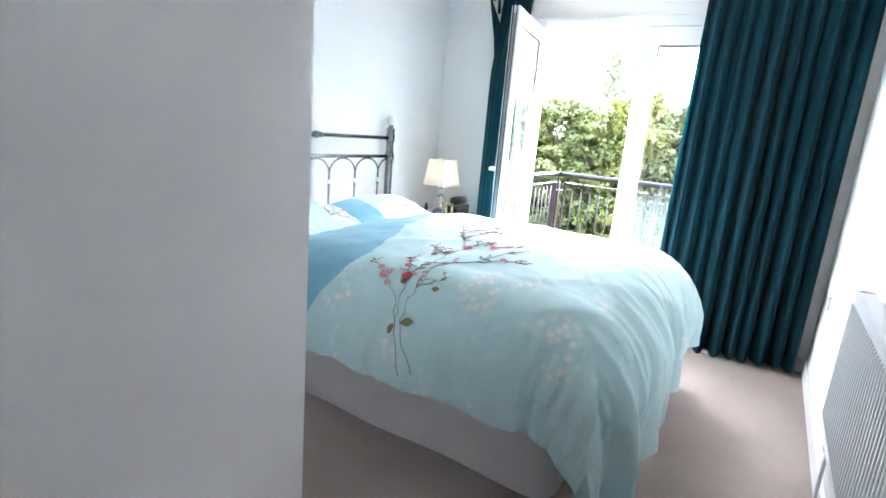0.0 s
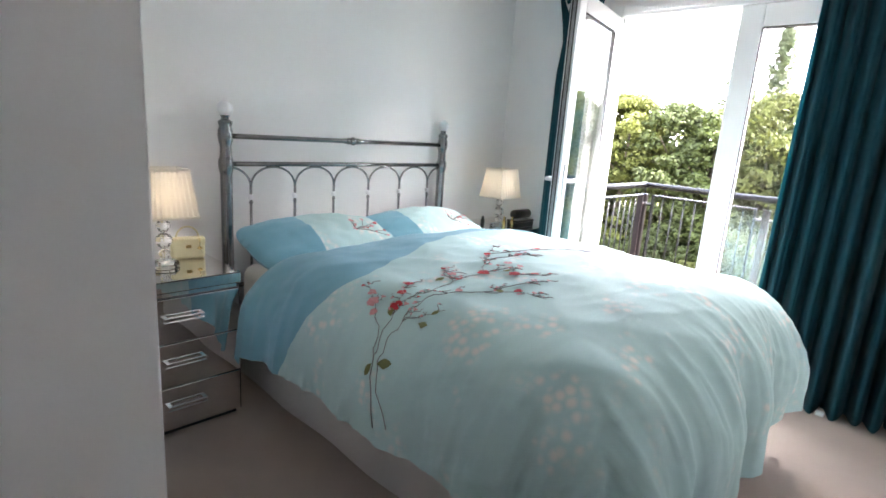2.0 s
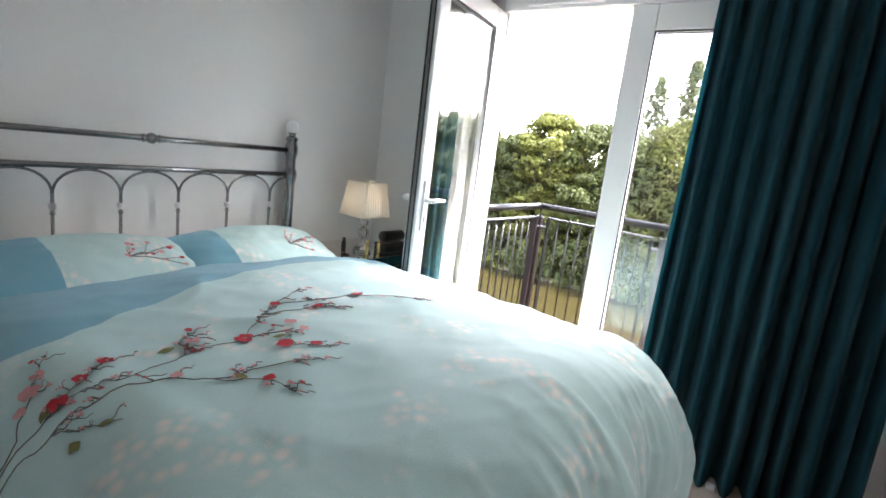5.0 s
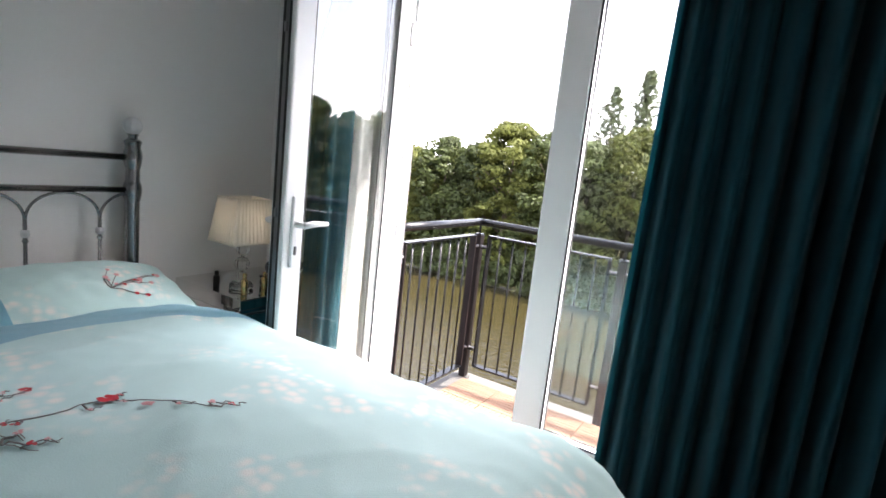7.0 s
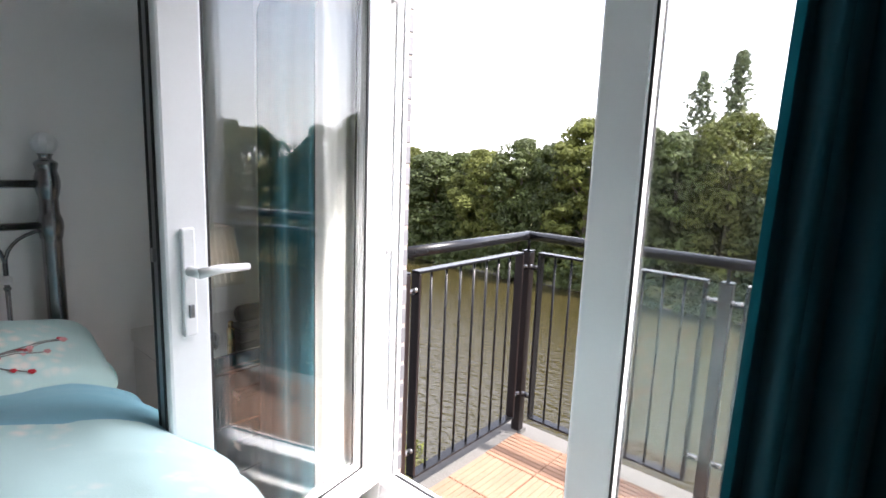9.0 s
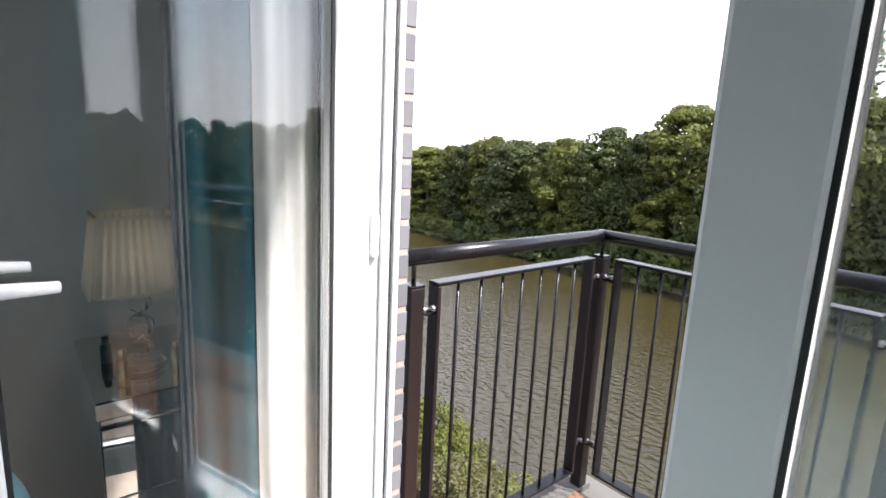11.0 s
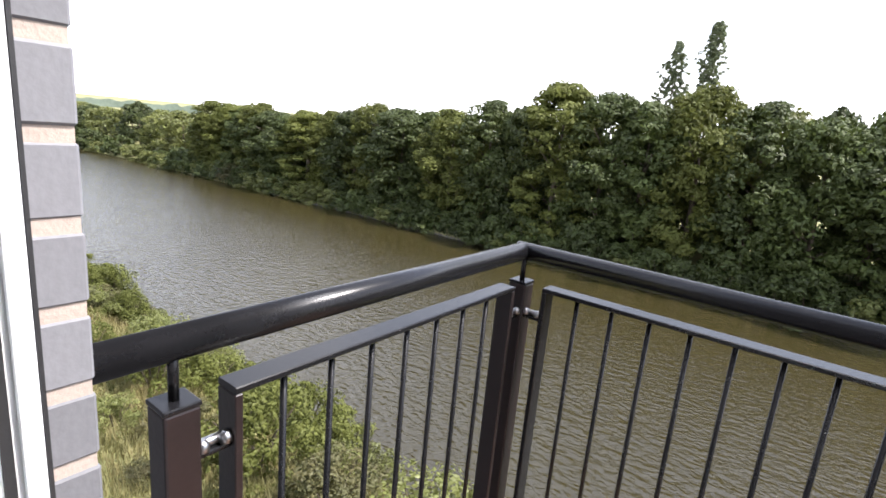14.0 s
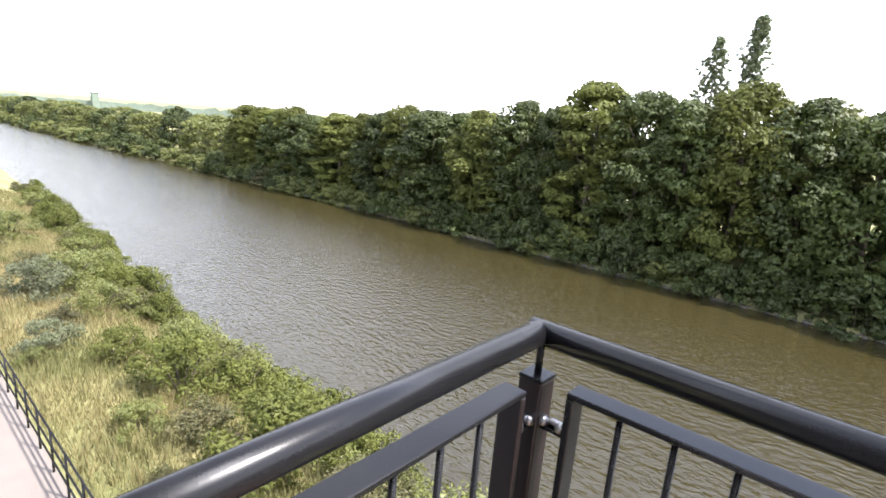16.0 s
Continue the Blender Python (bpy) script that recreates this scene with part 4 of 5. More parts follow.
# ---- bedside lamps ----
def table_lamp():
    e = empty("table_lamp")
    part("base", lathe([(0.055, 0), (0.060, 0.004), (0.060, 0.018), (0.050, 0.030), (0.030, 0.036)], 10), "crystal", e, "cut clear crystal foot")
    z = 0.036
    for r in (0.025, 0.036, 0.030):
        part("crystal_ball", lathe([(max(0.006, r * math.sin(math.pi * k / 8)), z + r - r * math.cos(math.pi * k / 8)) for k in range(9)], 9), "crystal", e)
        z += 2 * r + 0.002
    part("neck", lathe([(0.010, z - 0.002), (0.012, z + 0.01), (0.007, z + 0.02), (0.007, z + 0.09)], 12), "chrome", e, smooth=True)
    z0, z1 = 0.238, 0.445
    bm = bmesh.new()
    rows = []
    for k in range(5):
        t = k / 4
        hx, hy = 0.102 + (0.076 - 0.102) * t, 0.124 + (0.097 - 0.124) * t
        row = []
        n = 22
        for sx, sy, ex, ey in ((-1, -1, 1, -1), (1, -1, 1, 1), (1, 1, -1, 1), (-1, 1, -1, -1)):
            for i in range(n):
                q = i / n
                w = 1 + 0.018 * (1 if i % 2 else -1) * (1 if 0 < i < n else 0)
                row.append(bm.verts.new(((sx + (ex - sx) * q) * hx * w, (sy + (ey - sy) * q) * hy * w, z0 + (z1 - z0) * t)))
        rows.append(row)
    for a, b in zip(rows, rows[1:]):
        for i in range(len(a)):
            bm.faces.new((a[i], a[(i + 1) % len(a)], b[(i + 1) % len(b)], b[i]))
    shade = part("shade", bm, "shade", e, "pleated cream fabric shade")
    for z, hx, hy in ((z0, 0.104, 0.126), (z1, 0.078, 0.099)):
        bm = box(-hx, hx, -hy, -hy + 0.004, z - 0.005, z + 0.005)
        box(-hx, hx, hy - 0.004, hy, z - 0.005, z + 0.005, bm=bm)
        box(-hx, -hx + 0.004, -hy + 0.004, hy - 0.004, z - 0.005, z + 0.005, bm=bm)
        box(hx - 0.004, hx, -hy + 0.004, hy - 0.004, z - 0.005, z + 0.005, bm=bm)
        part("trim", bm, "shade", shade)
    return e
tl = table_lamp()
tagged(tl, "lit crystal table lamp with pleated cream shade on mirrored cabinet", "lamp", "bedside lamps")
tl.matrix_world = pose(0.30, -2.785, 0.7155)
copy_thing(tl, pose(0.345, -0.405, 0.7155))
for x, y in ((0.30, -2.785), (0.345, -0.405)):
    lamp("bedside_bulb", "POINT", 0.06, Matrix.Translation((x, y, 1.05)), (1.0, 0.80, 0.56), radius=0.03)

# ---- things on the cabinets ----
def thing(name, label, cat):
    return tagged(empty(name), label, cat)
tb = thing("tissue_box", "pale blue patterned tissue box with a white tissue", "tissue box")
part("box", box(-0.055, 0.055, -0.06, 0.06, 0, 0.115, 0.003), "tissue_box", tb)
part("slot", box(-0.03, 0.03, -0.04, 0.04, 0.1145, 0.1165), "black", tb)
bm = bmesh.new()
g = [[bm.verts.new((0.03 * math.cos(q * 6.283 / 10) * (1 - 0.7 * k / 4) + 0.012 * math.sin(3 * q + k), 0.02 * math.sin(q * 6.283 / 10) * (1 - 0.6 * k / 4), 0.112 + 0.012 * k + 0.004 * math.sin(q * 2.1))) for q in range(10)] for k in range(5)]
for a, b in zip(g, g[1:]):
    for i in range(10):
        bm.faces.new((a[i], a[(i + 1) % 10], b[(i + 1) % 10], b[i]))
part("tissue", bm, "paper", tb, "white crumpled tissue", True)
rng = random.Random(3)
for k in range(9):
    y, z = rng.uniform(-0.05, 0.03), rng.uniform(0.015, 0.08)
    part("printed_twig", tube([(0.056, y, z), (0.056, y + 0.012, z + 0.012), (0.056, y + 0.02, z + 0.03)], 0.0012, 4), "thread_brown", tb)
for k in range(8):
    y, z = rng.uniform(-0.045, 0.045), rng.uniform(0.02, 0.095)
    part("printed_blossom", lathe([(0.001, 0), (0.006, 0.0002), (0.006, 0.0006), (0.001, 0.0008)], 7), "thread_pink", tb).matrix_basis = pose(0.0555, y, z, 0, 90, 0)
tb.matrix_world = pose(0.175, -2.94, 0.7155, 0, 0, -8)
hb = thing("handbag", "small cream leather handbag with a brass charm", "handbag")
bm = box(-0.035, 0.035, -0.075, 0.075, 0, 0.10, 0.015, segs=3)
for v in bm.verts:
    v.co.x *= 1 - 3.0 * max(0, v.co.z - 0.03)
part("body", bm, "bag", hb)
bm = box(-0.022, 0.031, -0.077, 0.077, 0.062, 0.104, 0.010, segs=3)
part("flap", bm, "bag", hb)
part("handle", tube([(0, 0.05 * math.cos(a), 0.10 + 0.055 * math.sin(a)) for a in [math.pi * k / 12 for k in range(13)]], 0.004, 8), "bag", hb, smooth=True)
part("clasp", box(0.030, 0.036, -0.012, 0.012, 0.055, 0.07, 0.002), "brass", hb)
bm = tube([(0.034, 0.045, 0.105), (0.040, 0.05, 0.085), (0.040, 0.047, 0.055)], 0.003, 6)
lathe([(0.002, 0), (0.012, 0.006), (0.012, 0.012), (0.002, 0.018)], 10, bm=bm, at=(0.042, 0.048, 0.045))
part("charm", bm, "brass", hb, "brass charm on a strap")
hb.matrix_world = pose(0.18, -2.64, 0.7155, 0, 0, -12)
vc = thing("vanity_case", "small cream and brown patterned case on the carpet", "case")
def rounded(r, z0, z1, lip=0.004):
    """Upright box with well rounded corners, r half as wide."""
    b2 = bmesh.new()
    rings = []
    for z, q in ((z0, r - lip), (z0 + lip, r), (z1 - lip, r), (z1, r - lip)):
        rings.append([b2.verts.new((math.copysign(abs(math.cos(a)) ** 0.55, math.cos(a)) * q, math.copysign(abs(math.sin(a)) ** 0.55, math.sin(a)) * q, z)) for a in [6.2832 * i / 40 for i in range(40)]])
    for r0, r1 in zip(rings, rings[1:]):
        for i in range(40):
            b2.faces.new((r0[i], r0[(i + 1) % 40], r1[(i + 1) % 40], r1[i]))
    b2.faces.new(rings[0][::-1])
    b2.faces.new(rings[-1])
    return b2
part("body", rounded(0.105, 0, 0.15), "case", vc, "cream sides printed with brown flowers")
part("band", rounded(0.107, 0.1505, 0.172), "thread_pink", vc, "dusty pink band")
part("lid", rounded(0.109, 0.1725, 0.225, 0.008), "case", vc, "cream lid")
def print_patch(side, u, z, w, h):
    """A thin printed motif of petals on one side or on the lid."""
    b2 = bmesh.new()
    for k in range(5):
        a = 6.283 * k / 5 + u * 40
        ring = []
        for i in range(8):
            q = 6.283 * i / 8
            du, dz = w * (0.5 * math.cos(a) + 0.42 * math.cos(q)), h * (0.5 * math.sin(a) + 0.42 * math.sin(q))
            p = {"x": (0.1062, u + du, z + dz), "y": (u + du, -0.1062, z + dz), "top": (u + du, z + dz, 0.2262)}[side]
            ring.append(b2.verts.new((p[0] + (0.0003 * k if side == "x" else 0), p[1] - (0.0003 * k if side == "y" else 0), p[2] + (0.0003 * k if side == "top" else 0))))
        b2.faces.new(ring)
    return b2
for side in ("x", "y"):
    for u, z in ((-0.05, 0.04), (-0.02, 0.10), (0.02, 0.05), (0.05, 0.11), (0.055, 0.03), (-0.06, 0.115)):
        part("print", print_patch(side, u + rng.uniform(-0.008, 0.008), z, 0.014, 0.016), rng.choice(("case_dark", "case_dark", "thread_green", "thread_red")), vc)
for u, z in ((0.03, -0.04), (-0.05, 0.04), (0.05, 0.05)):
    part("print", print_patch("top", u, z, 0.02, 0.012), "thread_green", vc)
part("handle", tube([(0.0, -0.05, 0.226), (0.0, -0.04, 0.25), (0.0, 0.04, 0.25), (0.0, 0.05, 0.226)], 0.006, 8), "case_dark", vc, "brown strap handle", True)
vc.matrix_world = pose(0.40, -3.175, 0.001, 0, 0, 6)
sp1 = thing("portable_speaker", "black cylindrical speaker lying on a dark box", "speaker")
part("body", tube([(0, -0.10, 0.04), (0, -0.09, 0.04), (0, 0.09, 0.04), (0, 0.10, 0.04)], 0.036, 18, taper=[0.8, 1, 1, 0.8]), "black", sp1, smooth=True)
part("end_cap", tube([(0, 0.098, 0.04), (0, 0.104, 0.04)], 0.024, 16), "chrome_dark", sp1)
sp1.matrix_world = pose(0.40, -0.19, 0.774)
db = thing("trinket_box", "dark grey trinket box on mirrored cabinet", "box")
part("body", box(-0.05, 0.05, -0.11, 0.11, 0, 0.042, 0.006), "black", db)
part("lid", box(-0.052, 0.052, -0.112, 0.112, 0.043, 0.058, 0.005), "black", db)
db.matrix_world = pose(0.41, -0.20, 0.7155)
for x, y, hgt, m in ((0.455, -0.47, 0.10, "brass"), (0.26, -0.485, 0.075, "black"), (0.43, -0.335, 0.085, "brass")):
    pb = thing("perfume_bottle", "slim %s perfume bottle on mirrored cabinet" % ("gold" if m == "brass" else "black"), "bottle")
    part("bottle", lathe([(0.014, 0), (0.015, 0.004), (0.015, hgt * 0.7), (0.008, hgt * 0.75)], 12), m, pb, smooth=True)
    part("cap", lathe([(0.010, hgt * 0.752), (0.010, hgt), (0.008, hgt + 0.003)], 12), m, pb, smooth=True)
    pb.matrix_world = pose(x, y, 0.7155)

# ---- balcony ----
ZD = -0.095
slab = structure(part("balcony_slab", box(0.66, 4.8, WALL_OUT + 0.002, 1.36, ZD - 0.32, ZD - 0.028), "concrete"), "grey concrete balcony slab", "slab")
structure(part("balcony_kerb", box(0.69, 0.80, WALL_OUT + 0.003, 1.28, ZD - 0.027, ZD + 0.0), "concrete"), "grey concrete strip at the balcony edge", "kerb")
rail = empty("balcony_railing", (0.83, 1.10, ZD))
tagged(rail, "dark brown painted steel balcony railing with round handrail", "railing")
RX, RY, RZ = 0.768, 1.232, 1.053
def rpart(n, b, m="rail", label="", smooth=False, parent=None):
    o = part(n, b, m, parent or rail, label, smooth=smooth)
    o.matrix_parent_inverse = rail.matrix_world.inverted()
    return o
HRX, HRY = RX - 0.010, RY + 0.010
rpart("handrail", tube([(HRX, WALL_OUT + 0.01, RZ), (HRX, HRY - 0.001, RZ)], 0.0255, 20), "rail", smooth=True)
rpart("handrail", tube([(HRX - 0.02, HRY, RZ), (4.5, HRY, RZ)], 0.0255, 20), "rail", smooth=True)
def clamp(x, y, z, along):
    """Stainless bolt with two round heads that joins a post and a panel."""
    dx, dy = along
    bm = tube([(x - dx * 0.035, y - dy * 0.035, z), (x + dx * 0.035, y + dy * 0.035, z)], 0.008, 8)
    for s in (-0.018, 0.018):
        cx, cy = x + dx * s + 0.012 * dy, y + dy * s - 0.012 * dx
        tube([(cx, cy, z - 0.004), (cx, cy, z + 0.006), (cx, cy, z + 0.013)], 0.010, 10, bm=bm, taper=[1, 1, 0.5])
    rpart("clamp", bm, "steel", "stainless clamp bolt", True)
    rpart("clamp_plate", box(x - 0.03 * abs(dx) - 0.014 * abs(dy), x + 0.03 * abs(dx) + 0.014 * abs(dy), y - 0.03 * abs(dy) - 0.014 * abs(dx), y + 0.03 * abs(dy) + 0.014 * abs(dx), z - 0.016, z - 0.008, 0.002))
def post(x, y):
    rpart("post", box(x - 0.026, x + 0.026, y - 0.026, y + 0.026, ZD - 0.029, 0.965, 0.004), "panel_edge")
    rpart("post_cap", box(x - 0.027, x + 0.027, y - 0.027, y + 0.027, 0.9651, 0.973, 0.002))
    rpart("spigot", tube([(x, y, 0.972), (x, y, RZ)], 0.0075, 10), smooth=True)
def panel(p0, p1, first="rail", last="rail"):
    """A railing panel from p0 to p1: flat frame and round bars."""
    x0, y0 = p0
    x1, y1 = p1
    L = math.hypot(x1 - x0, y1 - y0)
    dx, dy = (x1 - x0) / L, (y1 - y0) / L
    zt, zb = 0.971, 0.0
    def seg(a, b, z0, z1, w):
        ax, ay, bx, by = x0 + dx * a, y0 + dy * a, x0 + dx * b, y0 + dy * b
        return box(min(ax, bx) - abs(dy) * w, max(ax, bx) + abs(dy) * w, min(ay, by) - abs(dx) * w, max(ay, by) + abs(dx) * w, z0, z1, 0.002, segs=1)
    rpart("top_bar", seg(0, L, zt - 0.012, zt, 0.025))
    rpart("bottom_bar", seg(0, L, zb, zb + 0.012, 0.025))
    rpart("end_bar", seg(0, 0.014, zb + 0.0125, zt - 0.0125, 0.025), first)
    rpart("end_bar", seg(L - 0.014, L, zb + 0.0125, zt - 0.0125, 0.025), last)
    n = 7 if abs(dy) > 0.5 else 8
    for k in range(n):
        a = L * (k + 1) / (n + 1)
        rpart("bar", tube([(x0 + dx * a, y0 + dy * a, zb + 0.012), (x0 + dx * a, y0 + dy * a, zt - 0.012)], 0.0062, 8), smooth=True)
post(RX, 0.252)
post(RX, RY)
panel((RX, 0.330), (RX, 1.155), "panel_edge", "panel_edge")
x = RX
for z in (0.885, 0.135):
    clamp(RX, 0.304, z, (0, 1))
    clamp(RX, 1.181, z, (0, 1))
for k in range(4):
    panel((x + 0.077, RY), (x + 0.935, RY))
    for z in (0.885, 0.135):
        clamp(x + 0.050, RY, z, (1, 0))
        clamp(x + 0.960, RY, z, (1, 0))
    x += 1.012
    post(x, RY)

# deck tiles: slatted wooden squares, turned by quarters
def tile_mesh():
    bm = bmesh.new()
    for k in range(9):
        box(-0.149, 0.149, -0.148 + 0.033 * k, -0.148 + 0.033 * k + 0.0300, 0.0, 0.022, 0.003, bm=bm, segs=1)
    box(-0.148, 0.148, -0.147, 0.147, -0.026, 0.0165, bm=bm)
    me = bpy.data.meshes.new("deck_tile")
    bm.to_mesh(me)
    bm.free()
    me.materials.append(M["deck"])
    return me
tm = tile_mesh()
deck = structure(part("deck", box(0.81, 4.4, WALL_OUT + 0.01, 1.16, ZD - 0.0275, ZD - 0.0265), "black"), "orange brown slatted wooden deck tiles", "deck")
for i in range(11):
    for j in range(3):
        o = new("deck_tile", tm)
        o.parent = deck
        o.matrix_world = pose(0.965 + 0.302 * i, WALL_OUT + 0.295 + 0.302 * j, ZD, 0, 0, 90 if j < 2 or i > 3 else 0)

# ---- river banks ----
ZWAT = -8.8
def near_edge(x):
    return 9.6 + (0.03 * (-12 - x) if x < -12 else 0) + (0.06 * (-25 - x) if x < -25 else 0) - (0.05 * (-60 - x) if x < -60 else 0)
def far_edge(x):
    return 38.9 + (0.022 * (x + 40) if x < -40 else 0)
def ground_z(x, y):
    n, f = near_edge(max(x, -400)), far_edge(max(x, -400))
    if y < 5:
        z = -6.8
    elif y < n:
        t = (y - 5) / (n - 5)
        z = -6.8 - 2.1 * t * t
    elif y < n + 4:
        z = -8.9 - 1.6 * (y - n) / 4
    elif y < f - 2:
        z = -10.5
    elif y < f:
        z = -10.5 + 1.75 * (y - f + 2) / 2
    elif y < f + 6:
        z = -8.75 + 2.2 * (y - f) / 6
    else:
        z = -6.5
    return z
bm = bmesh.new()
xs = [-4000, -1500, -700, -400, -280] + [-200 + 2.5 * i for i in range(100)] + [60, 100, 300, 1000, 4000]
def ys(x):
    n, f = near_edge(max(x, -400)), far_edge(max(x, -400))
    return [-3000, -100, -10, 0, 2, 3, 4, 5] + [5 + (n - 5) * k / 8 for k in range(1, 9)] + [n + 2, n + 4, (n + f) / 2, f - 2, f - 1, f, f + 1, f + 3, f + 6, f + 15, f + 40, 300, 1000, 4500]
grid = []
for x in xs:
    col = []
    for y in ys(x):
        b = 0.22 * noise.noise((x * 0.35, y * 0.45, 0)) if 4.5 < y < near_edge(max(x, -400)) else 0
        col.append(bm.verts.new((x, y, ground_z(x, y) + b)))
    grid.append(col)
for a, b in zip(grid, grid[1:]):
    for j in range(len(a) - 1):
        bm.faces.new((a[j], b[j], b[j + 1], a[j + 1]))
structure(part("ground", bm, "earth", smooth=True), "grassy river banks running to the horizon", "ground")
bm = bmesh.new()
bm.faces.new([bm.verts.new(p) for p in ((-1500, 0, ZWAT), (1500, 0, ZWAT), (1500, 60, ZWAT), (-1500, 60, ZWAT))])
structure(part("water", bm, "water"), "brown green river water with small ripples", "water")
structure(part("path", box(-120, 8, 1.35, 2.72, -6.83, -6.755, 0.01), "path"), "pale concrete riverside footpath", "path")
# footpath railings
def path_fence(y, h, x0, x1, step, label):
    e = empty("path_railing", (x0, y, -6.76))
    tagged(e, label, "railing", "footpath railings")
    def fp(n, b):
        o = part(n, b, "rail", e, smooth=True)
        o.matrix_parent_inverse = e.matrix_world.inverted()
    for z in (h, h * 0.62, h * 0.28):
        fp("rail_bar", tube([(x0, y, -6.76 + z), (x1, y, -6.76 + z)], 0.022, 6))
    x = x0
    while x <= x1:
        fp("post", tube([(x, y, -6.78), (x, y, -6.76 + h)], 0.026, 6))
        x += step
path_fence(2.66, 1.05, -46, -2, 1.15, "black steel railing along the riverside footpath")
path_fence(1.38, 1.05, -46, -2, 1.15, "black steel railing along the riverside footpath")
lb = tagged(empty("lifebuoy_post", (-27.5, 3.1, -6.8)), "post with a red lifebuoy beside the footpath", "lifebuoy")
for n, b, m in (("post", tube([(-27.5, 3.1, -6.9), (-27.5, 3.1, -5.2)], 0.04, 8), "rail"), ("ring", tube([(-27.5 + 0.3 * math.cos(a), 3.04, -5.6 + 0.3 * math.sin(a)) for a in [6.283 * k / 16 for k in range(17)]], 0.06, 8), "thread_red")):
    o = part(n, b, m, lb, smooth=True)
    o.matrix_parent_inverse = lb.matrix_world.inverted()

# ---- plants ----
def sprays(rng, centres, leaves, size, flat=0.8):
    """Small bent leaf sprays on the skins of lobes given as (centre, radius)."""
    verts, faces = [], []
    for c, lr in centres:
        for _ in range(leaves):
            d = Vector((rng.gauss(0, 1), rng.gauss(0, 1), rng.gauss(0.25, 0.9))).normalized()
            p = c + Vector((d.x, d.y, d.z * flat)) * lr * rng.uniform(0.7, 1.06)
            nrm = (d + Vector((rng.gauss(0, 0.45), rng.gauss(0, 0.45), rng.gauss(0.25, 0.45)))).normalized()
            u = nrm.orthogonal().normalized()
            u.rotate(Matrix.Rotation(rng.uniform(0, 6.283), 3, nrm))
            v2 = nrm.cross(u)
            s = size * rng.uniform(0.55, 1.3)
            i = len(verts)
            verts += [tuple(p - u * s), tuple(p - v2 * s * 0.62 - nrm * s * 0.25), tuple(p + u * s), tuple(p + v2 * s * 0.62 - nrm * s * 0.25)]
            faces += [(i, i + 1, i + 2), (i, i + 2, i + 3)]
    return verts, faces


def leafy(name, verts, faces, mat, parent=None):
    me = bpy.data.meshes.new(name)
    me.from_pydata(verts, [], faces)
    me.materials.append(M[mat])
    o = new(name, me)
    o.parent = parent
    return o


def tree(name, label, group, rng, h, w, lobes, leaves, size, mat="leaf", column=False):
    e = empty(name)
    tagged(e, label, "tree", group)
    hh = h * 0.8
    bm = tube([(0, 0, -1.0), (0.15, 0.05, hh * 0.4), (-0.05, 0.1, hh)], 0.24, 8, taper=[1.2, 0.8, 0.25])
    part("trunk", bm, "bark", e, smooth=True)
    for k in range(6):
        a = k * 1.1 + rng.random()
        z = hh * rng.uniform(0.3, 0.85)
        r = w * (0.35 if column else 1)
        part("limb", tube([(0.05, 0.05, z), (math.cos(a) * r * 0.4, math.sin(a) * r * 0.4, z + 1.0), (math.cos(a) * r * 0.8, math.sin(a) * r * 0.8, z + 2.0)], 0.09, 6, taper=[1, 0.7, 0.3]), "bark", e, smooth=True)
    centres = []
    ph = rng.uniform(0, 6)
    for k in range(lobes):
        a = rng.uniform(0, 6.283)
        q = rng.random() ** 0.9
        z = h * (0.02 + 0.95 * q)
        if column:
            prof = min(1, (1.02 - q) / 0.36) ** column * (0.8 + 0.4 * noise.noise((q * 9, a * 0.9, ph)))
        else:
            prof = (0.86 + 0.14 * q) if q < 0.5 else max(0.05, 1 - ((q - 0.5) / 0.5) ** 2.4) ** 0.6
        rr = w * prof * (rng.random() ** 0.6 if column else 0.55 + 0.45 * rng.random() ** 0.5) * (0.92 + 0.16 * math.sin(2 * a + ph + z * 0.9))
        lr = 0.12 * rng.uniform(0.9, 2.6) if column else 0.19 * w * rng.uniform(0.7, 1.5) + 0.12
        centres.append((Vector((rr * math.cos(a), rr * math.sin(a), z)), lr))
    v, f = sprays(rng, centres, leaves, size, 0.8 if column else 0.66)
    leafy("crown", v, f, mat, e)
    return e


rng = random.Random(5)
GT = "trees on the far river bank"
kinds = []
for k in range(6):
    kinds.append(tree("tree", "dense green broadleaf tree on the far river bank" if k % 3 != 2 else "yellow green broadleaf tree on the far river bank", GT, rng,
                      13.2 + 0.5 * (k % 3), 3.1 + 0.35 * (k % 2), 190, 78, 0.18, "leaf" if k % 3 != 2 else "leaf_mid"))
# two of three in the paler leaves, sunlit look put into their colour
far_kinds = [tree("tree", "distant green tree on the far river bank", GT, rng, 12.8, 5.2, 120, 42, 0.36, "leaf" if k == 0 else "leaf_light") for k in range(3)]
used = set()
def plant(src, x, y, z, sc, sz):
    m = Matrix.Translation((x, y, z)) @ Matrix.Rotation(rng.uniform(0, 6.28), 4, "Z") @ Matrix.Diagonal((sc, sc, sz, 1))
    if src.name not in used:
        used.add(src.name)
        src.matrix_world = m
    else:
        copy_thing(src, m)
k = 0
x = 30.0
while x > -75:
    # upstream favours the yellow green kinds, front light put into the leaf colour
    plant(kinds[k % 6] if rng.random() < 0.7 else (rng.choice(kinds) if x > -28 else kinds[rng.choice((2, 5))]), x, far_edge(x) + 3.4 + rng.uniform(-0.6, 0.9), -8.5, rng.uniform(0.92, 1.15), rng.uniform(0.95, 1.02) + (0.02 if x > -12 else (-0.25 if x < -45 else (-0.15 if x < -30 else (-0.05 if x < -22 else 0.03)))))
    k += 1
    x -= rng.uniform(2.9, 4.2)
x = 28.0
